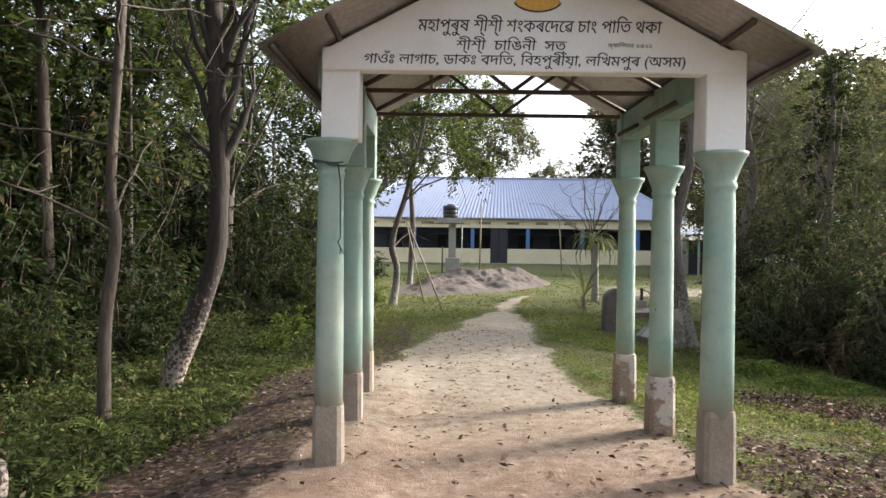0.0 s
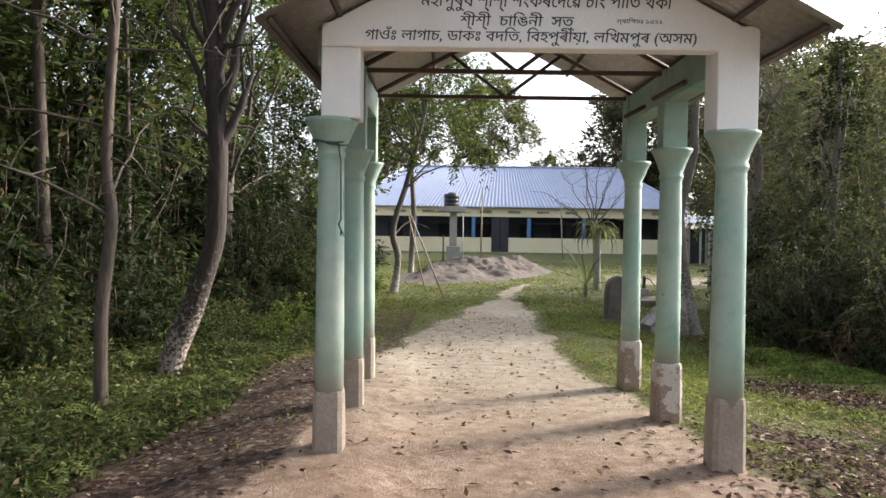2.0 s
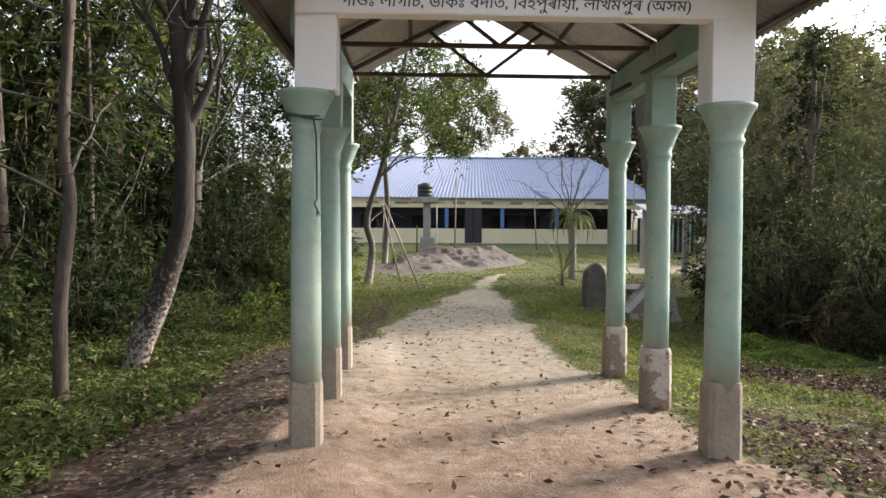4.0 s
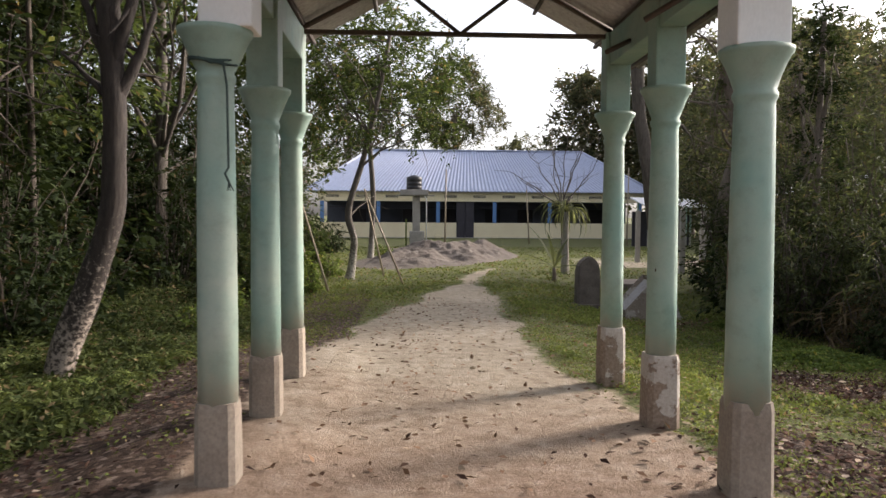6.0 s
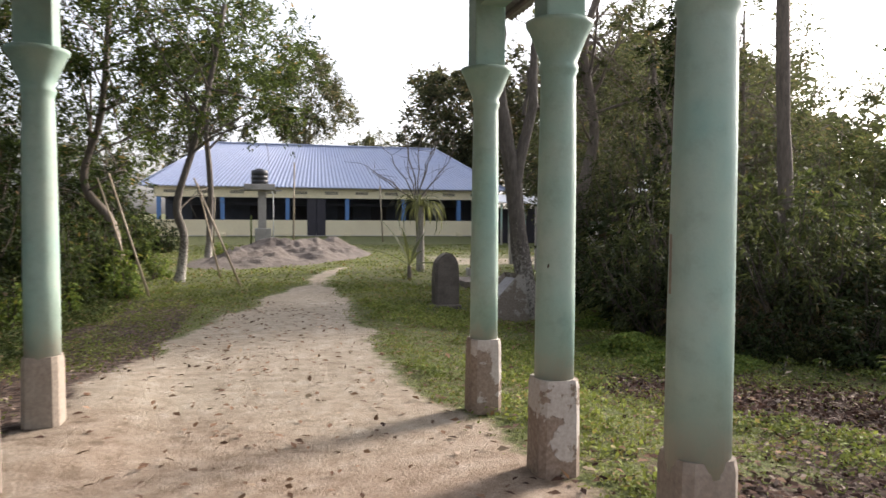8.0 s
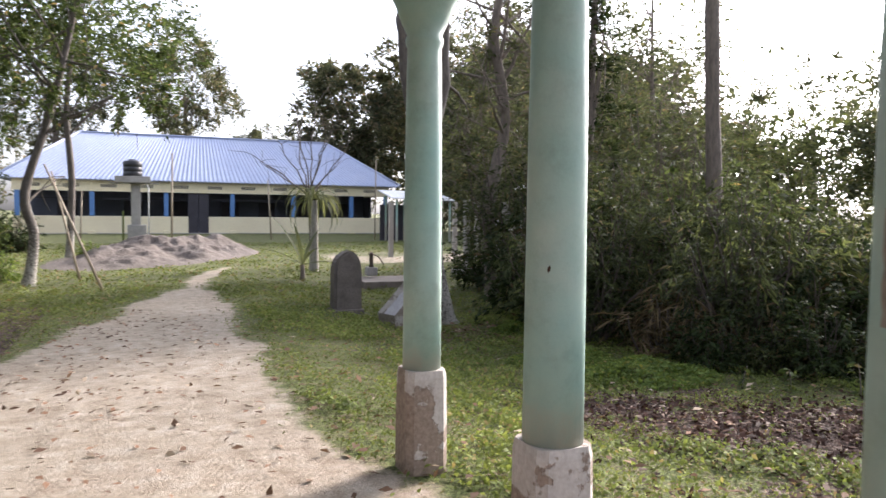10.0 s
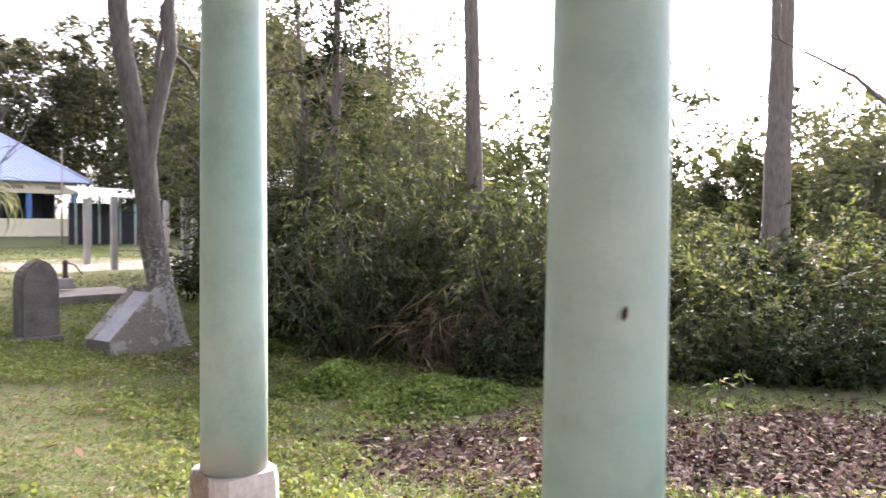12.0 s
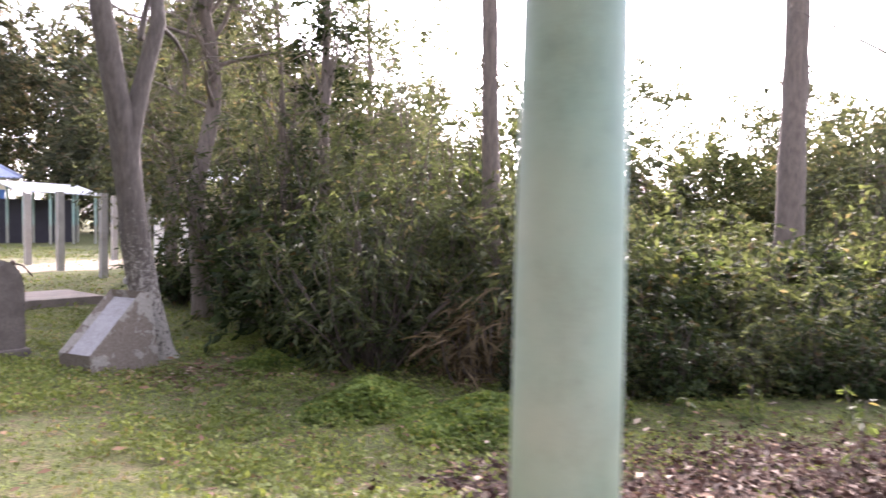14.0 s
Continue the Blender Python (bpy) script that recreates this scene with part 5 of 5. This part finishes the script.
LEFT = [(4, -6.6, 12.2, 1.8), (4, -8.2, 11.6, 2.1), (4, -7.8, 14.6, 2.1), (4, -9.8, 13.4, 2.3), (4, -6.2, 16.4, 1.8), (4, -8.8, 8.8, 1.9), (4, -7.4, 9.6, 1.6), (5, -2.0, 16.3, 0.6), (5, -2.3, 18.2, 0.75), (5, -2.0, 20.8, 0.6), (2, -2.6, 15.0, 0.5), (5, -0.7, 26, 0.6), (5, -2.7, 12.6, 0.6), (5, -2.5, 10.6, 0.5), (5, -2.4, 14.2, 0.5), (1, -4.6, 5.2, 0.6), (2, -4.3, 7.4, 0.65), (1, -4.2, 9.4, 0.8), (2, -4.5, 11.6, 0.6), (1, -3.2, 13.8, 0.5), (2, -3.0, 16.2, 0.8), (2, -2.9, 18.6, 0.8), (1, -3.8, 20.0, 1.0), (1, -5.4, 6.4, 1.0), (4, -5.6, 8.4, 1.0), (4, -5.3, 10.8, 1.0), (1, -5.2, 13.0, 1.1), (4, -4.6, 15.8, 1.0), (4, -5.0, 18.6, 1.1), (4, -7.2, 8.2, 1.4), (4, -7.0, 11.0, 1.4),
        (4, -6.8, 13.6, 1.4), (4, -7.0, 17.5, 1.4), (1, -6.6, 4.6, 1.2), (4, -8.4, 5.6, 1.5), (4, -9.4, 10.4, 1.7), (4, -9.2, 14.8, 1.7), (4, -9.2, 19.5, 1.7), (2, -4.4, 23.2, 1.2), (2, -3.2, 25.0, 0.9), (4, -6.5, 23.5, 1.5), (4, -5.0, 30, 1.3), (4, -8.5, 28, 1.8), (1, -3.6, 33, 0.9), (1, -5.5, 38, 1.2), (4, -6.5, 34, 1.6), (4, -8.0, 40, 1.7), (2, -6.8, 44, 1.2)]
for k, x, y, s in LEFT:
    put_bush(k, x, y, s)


def stuff(name, V, mat, label, category):
    return tagged(quads(name, V, mat), label, category, kind="stuff")


def gz_many(p):
    return np.array([ground_z(x, y) for x, y in p])


# herbs and ferns along the wood's foot
n_tuft = 4400
tx, ty = -1.9 - 4.2 * rng.uniform(0, 1, n_tuft) ** 1.3, rng.uniform(3.2, 17, n_tuft)
tx -= 0.5 * np.sin(ty * 1.7) * 0.4 + np.where(ty < 7.5, 0.28, 0.1)
tz = gz_many(np.stack([tx, ty], 1))
k = rng.integers(10, 36, n_tuft)
idx = np.repeat(np.arange(n_tuft), k)
hh = 0.06 + 0.22 * rng.uniform(0, 1, n_tuft) * np.clip((-2.0 - tx) / 1.4, 0.15, 1.5)
C = np.stack([tx, ty, tz], 1)[idx] + rng.normal(size=(len(idx), 3)) * np.array([0.11, 0.11, 0.0])
C[:, 2] += hh[idx] * rng.uniform(0.1, 1.2, len(idx))
near_foot = (np.abs(tx + 2.75) < 0.4) & (ty > 6.8) & (ty < 8.0)
C[near_foot[idx], 2] -= 0.6 * (C[near_foot[idx], 2] - tz[idx][near_foot[idx]])
stuff("undergrowth", leaf_mesh(C, 0.072, rng, 0.6, 0.34, 0.05), HERB, "low green herbs and ferns along the wood's foot", "undergrowth")


def fern(x, y, s):
    z = ground_z(x, y)
    V = []
    for i in range(9):
        a = i * 2 * math.pi / 9 + rng.uniform(-0.3, 0.3)
        d = np.array([math.cos(a), math.sin(a), 0])
        side = np.array([-math.sin(a), math.cos(a), 0])
        ang = rng.uniform(0.7, 1.2)
        p = np.array([x, y, z])
        for j in range(14):
            step = d * math.cos(ang) + np.array([0, 0, math.sin(ang)])
            p = p + step * 0.045 * s
            ang -= 0.13
            ln = 0.12 * s * math.sin(math.pi * (j + 2) / 17)
            for q in (-1, 1):
                tip = p + (side * q + step * 0.45) * ln
                w = step * 0.014 * s
                V += [p - w, p + (tip - p) * 0.4 - w * 1.3, tip, p + (tip - p) * 0.4 + w * 1.3]
    return tagged(quads("fern", np.array(V), FERN), "bright green fern at the wood's foot", "fern", "ferns of the wood's edge")


for x, y, s in [(-2.75, 5.9, 1.0), (-2.5, 6.5, 0.9), (-3.1, 5.6, 0.9), (-2.35, 7.2, 0.8), (-3.5, 6.3, 1.0), (-2.2, 8.3, 0.8), (-3.6, 5.0, 0.9), (-2.6, 9.3, 0.9), (-3.9, 7.0, 1.1), (-2.4, 10.4, 0.8), (-3.4, 7.9, 1.0), (-2.9, 5.2, 0.7), (-4.4, 6.0, 1.2), (-2.3, 12.0, 0.8), (-2.35, 5.4, 0.7), (-2.6, 4.7, 0.9), (-3.2, 4.5, 1.0), (-2.45, 4.2, 0.7), (-2.9, 6.6, 0.8), (-2.1, 6.3, 0.6), (-3.3, 6.9, 0.9), (-2.2, 7.6, 0.6), (-2.0, 9.0, 0.6), (-3.9, 5.6, 1.1), (-2.75, 7.3, 0.6), (-4.2, 4.6, 1.1), (-2.1, 11.0, 0.7), (-3.0, 9.8, 0.9), (-3.6, 8.6, 1.0)]:
    fern(x, y, s * 0.78)



def sapling(x, y, h):
    """A thin weed stem with a few whorls of hanging leaves."""
    z = ground_z(x, y)
    t = thing("sapling", (x, y, z), "small leafy weed sapling standing in the leaf litter", "sapling", "saplings of the litter bed")
    lean = Vector((rng.normal() * 0.08, rng.normal() * 0.08, h))
    stick("stem", [(x, y, z - 0.03), (x + lean.x * 0.4, y + lean.y * 0.4, z + h * 0.5), (x + lean.x, y + lean.y, z + h)], [0.007, 0.005, 0.003], BARK_GREY, t)
    n = int(14 + h * 50)
    u = rng.uniform(0.12, 1.05, n)
    a = rng.uniform(0, 6.28, n)
    out = np.stack([np.cos(a), np.sin(a), -0.35 + 0 * a], 1)
    c = np.array([x, y, z]) + u[:, None] * np.array(lean) + out * (0.03 + 0.09 * h * rng.uniform(0.5, 1.5, n))[:, None]
    whorl = quads("leaf_whorl", leaf_mesh(c, 0.07, rng, 0.7, 0.36, 0.3, along=out), LEAF_MID, t)
    whorl["kind"] = "stuff"


for x, y, h in [(5.3, 7.4, 0.46), (5.76, 8.6, 0.24), (6.4, 7.6, 0.3), (6.9, 6.6, 0.35), (6.1, 8.2, 0.3), (7.4, 6.2, 0.4), (5.5, 8.9, 0.2)]:
    sapling(x, y, h)

# green creeper mounds on the lawn
for x, y, r, h in [(4.75, 10.7, 0.6, 0.27), (5.0, 9.65, 0.8, 0.18), (5.2, 12.6, 0.45, 0.16)]:
    a, q = rng.uniform(0, 6.28, 5200), np.sqrt(rng.uniform(0, 1, 5200))
    px, py = x + r * q * np.cos(a), y + r * q * np.sin(a) * 0.8
    pz = gz_many(np.stack([px, py], 1)) + h * (1 - q ** 1.3) * (0.75 + 0.45 * np.sin(px * 7 + y) * np.sin(py * 6 + x)) + 0.03 * rng.uniform(0, 1, len(px))
    tagged(quads("creeper_mound", leaf_mesh(np.stack([px, py, pz], 1), 0.05, rng, 1.0, 0.6), LEAF_BRIGHT), "low mound of bright green creeper leaves", "creeper", "creeper mounds")

# short weeds of the lawn
N = 285000
lx, ly = rng.uniform(-2.4, 7.5, N), 1.0 + 17.4 * rng.uniform(0, 1, N) ** 1.1
xp, wp = np.interp(ly, PATH_Y, PATH_X), np.interp(ly, PATH_Y, PATH_W)
den = np.array([noise.noise((x * 1.1, y * 1.1, 0)) for x, y in zip(lx, ly)])
den2 = np.array([noise.noise((x * 3.1, y * 3.1, 7)) for x, y in zip(lx, ly)])
keep = (np.abs(lx - xp) - wp + 0.28 * den + 0.1 * rng.normal(size=N) > 0.08) & (den2 + 0.5 * den + rng.uniform(-0.5, 0.5, N) > -0.2 + 0.015 * (ly - 6))
keep &= ~((lx < xp) & (ly < 9.0) & (lx > -2.4) & ((rng.uniform(0, 1, N) > 0.1) | (lx > -0.8))) & ~((ly < 4.4) & (lx < 2.0)) & (ly + 0.9 * den + rng.uniform(-0.6, 0.6, N) > 2.2) & (lx + 0.7 * den + rng.uniform(-0.4, 0.4, N) < 6.8)
dl = np.hypot(((lx - 5.5) * 0.72 - (ly - 7.1) * 0.69) / 2.7, ((lx - 5.5) * 0.69 + (ly - 7.1) * 0.72) / 0.9)
keep &= (dl + 0.7 * den + rng.uniform(-0.3, 0.3, N) > 0.8) | (rng.uniform(0, 1, N) < 0.22)
keep &= (np.hypot((lx - 3.5) / 1.5, (ly - 5.0) / 1.5) + 0.4 * den + rng.uniform(-0.2, 0.2, N) > 0.85) | (rng.uniform(0, 1, N) < 0.3)
lx, ly, den2 = lx[keep], ly[keep], den2[keep]
lz = gz_many(np.stack([lx, ly], 1)) + rng.uniform(0.004, 0.055, len(lx)) * (0.7 + 1.5 * np.clip(den2 + 0.2, 0, 1))
stuff("lawn", leaf_mesh(np.stack([lx, ly, lz], 1), 0.03, rng, 0.9, 0.45), LAWN, "short patchy green weeds beside the path", "grass")

# broad-leaved weeds in patches on the lawn
N = 8200
wx, wy = rng.uniform(0.9, 6.6, N), rng.uniform(2.6, 14.5, N)
xp, wp = np.interp(wy, PATH_Y, PATH_X), np.interp(wy, PATH_Y, PATH_W)
den = np.array([noise.noise((x * 0.75, y * 0.75, 11)) + 0.5 * noise.noise((x * 2.3, y * 2.3, 5)) for x, y in zip(wx, wy)])
dl = np.hypot(((wx - 5.5) * 0.72 - (wy - 7.1) * 0.69) / 2.7, ((wx - 5.5) * 0.69 + (wy - 7.1) * 0.72) / 0.9)
keep = (wx - xp - wp > 0.2) & (den > rng.uniform(-0.2, 0.25, N)) & ((wy > 4.6) | (wx > 2.3)) & (dl > 0.95) & (np.hypot(wx - 3.5, wy - 5.0) > 1.4)
W = np.stack([wx, wy], 1)[keep]
k = rng.integers(7, 20, len(W))
idx = np.repeat(np.arange(len(W)), k)
reach = rng.uniform(0.03, 0.09, len(W))
C = np.concatenate([W[idx] + rng.normal(size=(len(idx), 2)) * reach[idx][:, None], np.zeros((len(idx), 1))], 1)
C[:, 2] = gz_many(C[:, :2]) + rng.uniform(0.01, 0.07, len(idx)) * (0.6 + 7 * reach[idx])
stuff("broad_weeds", leaf_mesh(C, 0.038, rng, 1.2, 0.62), WEED, "patches of broad-leaved bright green weeds on the lawn", "weeds")


M = 40000
fx, fy = rng.uniform(-5, 13, M), 14.5 + 26 * rng.uniform(0, 1, M) ** 1.2
xp, wp = np.interp(fy, PATH_Y, PATH_X), np.interp(fy, PATH_Y, PATH_W)
den = np.array([noise.noise((x * 0.8, y * 0.8, 3)) for x, y in zip(fx, fy)])
heap = np.hypot((fx - 1.15 - 0.3 * (fy - 28.5)) / 2.9, (fy - 29.5) / 6.6) > 0.97
yard = ~((fx > 6) & (fy > 23.5) & (fy < 29.5)) | (rng.uniform(0, 1, M) < 0.12)
keep = (np.abs(fx - xp) > wp + 0.08) & (den + rng.uniform(-0.5, 0.5, M) > -0.15) & heap & yard
fx, fy = fx[keep], fy[keep]
fz = gz_many(np.stack([fx, fy], 1)) + rng.uniform(0.005, 0.06, len(fx))
stuff("far_lawn", leaf_mesh(np.stack([fx, fy, fz], 1), 0.085, rng, 0.7, 0.4), LAWN, "thin grass and weeds farther along the path", "grass")


def scatter(name, n, fx, fy, size, mat, label, lift=0.012, narrow=0.5, tilt=0.14):
    x, y = fx(n), fy(n)
    z = gz_many(np.stack([x, y], 1)) + lift * rng.uniform(0.4, 2.0, n)
    return stuff(name, leaf_mesh(np.stack([x, y, z], 1), size, rng, 3.0, narrow, tilt=tilt), mat, label, "leaf litter")


def litter_bed(n):
    a, q = rng.uniform(0, 6.28, n), rng.uniform(0, 1.05, n) ** 0.6
    u, v = 2.7 * q * np.cos(a), 0.85 * q * np.sin(a)
    return 5.5 + u * 0.72 + v * 0.69, 7.1 - u * 0.69 + v * 0.72


bx, by = litter_bed(6800)
bx, by = bx + rng.normal(size=6800) * 0.4, by + rng.normal(size=6800) * 0.32
bz = gz_many(np.stack([bx, by], 1)) + 0.014 * rng.uniform(0.4, 2, len(bx))
stuff("leaf_litter", leaf_mesh(np.stack([bx, by, bz], 1), 0.055, rng, 2.0, 0.5, tilt=0.4), LITTER_RED, "bed of fallen reddish-brown leaves on the ground", "leaf litter")
scatter("path_leaves", 900, lambda n: 0.35 + rng.normal(size=n) * 0.75, lambda n: 3.0 + 11.5 * rng.uniform(0, 1, n) ** 0.8, 0.058, LITTER, "scattered dry leaves on the sandy path", 0.013, tilt=0.16)
scatter("verge_leaves", 1500, lambda n: -2.0 + rng.normal(size=n) * 0.5, lambda n: rng.uniform(3.0, 11, n), 0.055, LITTER_RED, "dry leaves gathered beside the path")
scatter("lawn_leaves", 900, lambda n: rng.uniform(1.6, 6.5, n), lambda n: rng.uniform(3.6, 13, n), 0.07, LITTER, "dry leaves lying on the lawn", 0.03)
scatter("block_leaves", 420, lambda n: 4.7 + 0.55 * rng.normal(size=n), lambda n: 12.7 + 0.35 * rng.normal(size=n), 0.085, LITTER, "curled dry leaves heaped before the cement block", 0.03)
scatter("near_leaves", 4200, lambda n: 3.35 + 0.75 * rng.normal(size=n), lambda n: 4.9 + 0.8 * rng.normal(size=n), 0.065, LITTER_RED, "fallen leaves beside the gateway")

# low thicket beyond the bushes
P, D = [], []
for i in range(24):
    t = i / 23
    x, y = 17 + 9 * math.sin(t * 3.0) + rng.uniform(-1, 1), -6 + 36 * t
    p, _, d = clumps(rng, (x, y, 1.1), (2.3, 2.3, 1.7), 34, 60, 0.6, 0.2, -0.4)
    P.append(p)
    D.append(d)
for i in range(18):                                        # taller growth closing the view behind
    t = i / 17
    x, y, h = 14.5 + 10 * math.sin(t * 1.45) + rng.uniform(-1, 1), 26.5 - 17 * t + rng.uniform(-1, 1), (6.0 - 2.6 * t) * rng.uniform(0.8, 1.05)
    p, _, d = clumps(rng, (x, y, h * 0.5), (1.7, 1.7, h * 0.45), 60, 56, 0.6, 0.25, -0.4)
    P.append(p)
    D.append(d)
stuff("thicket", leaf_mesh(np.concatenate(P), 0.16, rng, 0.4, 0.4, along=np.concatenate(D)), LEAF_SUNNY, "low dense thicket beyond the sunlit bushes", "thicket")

# far woods all round
P = []
for i in range(120):
    a = 2 * math.pi * (i + rng.uniform(-0.4, 0.4)) / 120
    d = rng.uniform(44, 85)
    x, y = 2 + d * math.cos(a), 18 + d * 1.2 * math.sin(a)
    if (-17 < x < 21 and 10 < y < 74) or (y > 70 and -12 < x < 18) or (abs(x) < 12 and y < 0):
        continue
    sunny = x > 20 and y < 42
    r, z = (rng.uniform(3.5, 5.0), rng.uniform(2.2, 4.2)) if sunny else (rng.uniform(4, 6.5), rng.uniform(4, 7.5))
    p, _, d = clumps(rng, (x, y, z), (r, r, r * 0.85), 30, 42, 1.7, 0.3, -0.35)
    P.append(p)
for i in range(14):                                        # dark wood closing the yard
    t = i / 13
    x, y, z = 25.0 + 4 * t + rng.uniform(-1, 1), 60 - 25 * t + rng.uniform(-1, 1), rng.uniform(3.8, 5.4) * (1 - 0.2 * t)
    p, _, d = clumps(rng, (x, y, z), (3.2, 3.2, z * 0.85), 40, 100, 1.2, 0.3, -0.35)
    P.append(p)
stuff("far_woods", leaf_mesh(np.concatenate(P), 0.48, rng, 0.4, 0.45), LEAF_FAR, "distant belt of dense green woodland", "woods")

# stump, crumpled bag and small marks by the gateway
V, F = [], []
tube_into(V, F, [(-2.36, 3.72, -0.2), (-2.36, 3.72, 0.2), (-2.35, 3.73, 0.34), (-2.33, 3.74, 0.42)], [0.1, 0.095, 0.09, 0.06], 9, 0.4)
tagged(part("stump", (V, F), BARK_PATCH, smooth=True), "short broken wooden stump in the weeds", "stump")
bm = bmesh.new()
bmesh.ops.create_icosphere(bm, subdivisions=3, radius=0.075)
for v in bm.verts:
    k = 1 + 0.5 * noise.noise(v.co * 22) + 0.25 * noise.noise(v.co * 50)
    v.co = Vector((v.co.x * 1.3 * k - 1.98, v.co.y * k + 3.75, max(v.co.z * 0.55 * k, -0.02) + ground_z(-1.98, 3.75) + 0.03))
tagged(part("plastic_bag", bm, WHITE_TIN), "crumpled white plastic bag on the leaf litter", "bag")
for x, y, a in ((CX_R - 0.09, 5.5, 0.3), (CX_R - 0.09, 6.6, -0.2)):
    stick("cut_bar", [(x, y, 2.66), (x - 0.2, y + a * 0.5, 2.55)], 0.018, STEEL, gate, "rusty cut steel bar end", 6)
d = Vector((0.8 - 1.828, 5.6 - 6.06, 0)).normalized()
d = d * math.cos(0.4) + Vector((-d.y, d.x, 0)) * math.sin(0.4)
sd = Vector((-d.y, d.x, 0))
c = Vector((1.828, 6.064, 1.036)) + d * 0.1
V = [c + Vector((0, 0, z)) + sd * (w + 0.15 * z) + d * (0.002 + lift) for z, w, lift in ((-0.012, 0, 0.002), (-0.004, 0.005, 0), (0.006, 0.0045, 0), (0.013, 0.001, 0.002), (0.004, -0.0045, 0.001), (-0.005, -0.004, 0.001))]
tagged(part("dry_leaf", ([tuple(v) for v in V], [(0, 1, 2, 3), (0, 3, 4, 5)]), LITTER_RED), "small brown dry leaf stuck to a green column", "leaf")

# bare scar on a front column
d = (Vector((-0.832, 0.555, 0)) * 0.93 + Vector((-0.555, -0.832, 0)) * 0.36).normalized()
sd = Vector((-d.y, d.x, 0))
V, F = [], []
for k in range(9):
    z = 1.02 + 0.025 * k
    w = 0.017 * (0.75 + 0.5 * noise.noise((z * 30, 1, 2)))
    c = Vector((COLUMNS[1][0], COLUMNS[1][1], z)) + d * 0.1085
    V += [tuple(c - sd * w - d * 0.002), tuple(c), tuple(c + sd * w - d * 0.002)]
for k in range(8):
    F += [(3 * k, 3 * k + 1, 3 * k + 4, 3 * k + 3), (3 * k + 1, 3 * k + 2, 3 * k + 5, 3 * k + 4)]
part("bare_scar", (V, F), BARE, gate, "strip of bare plaster where paint has flaked")
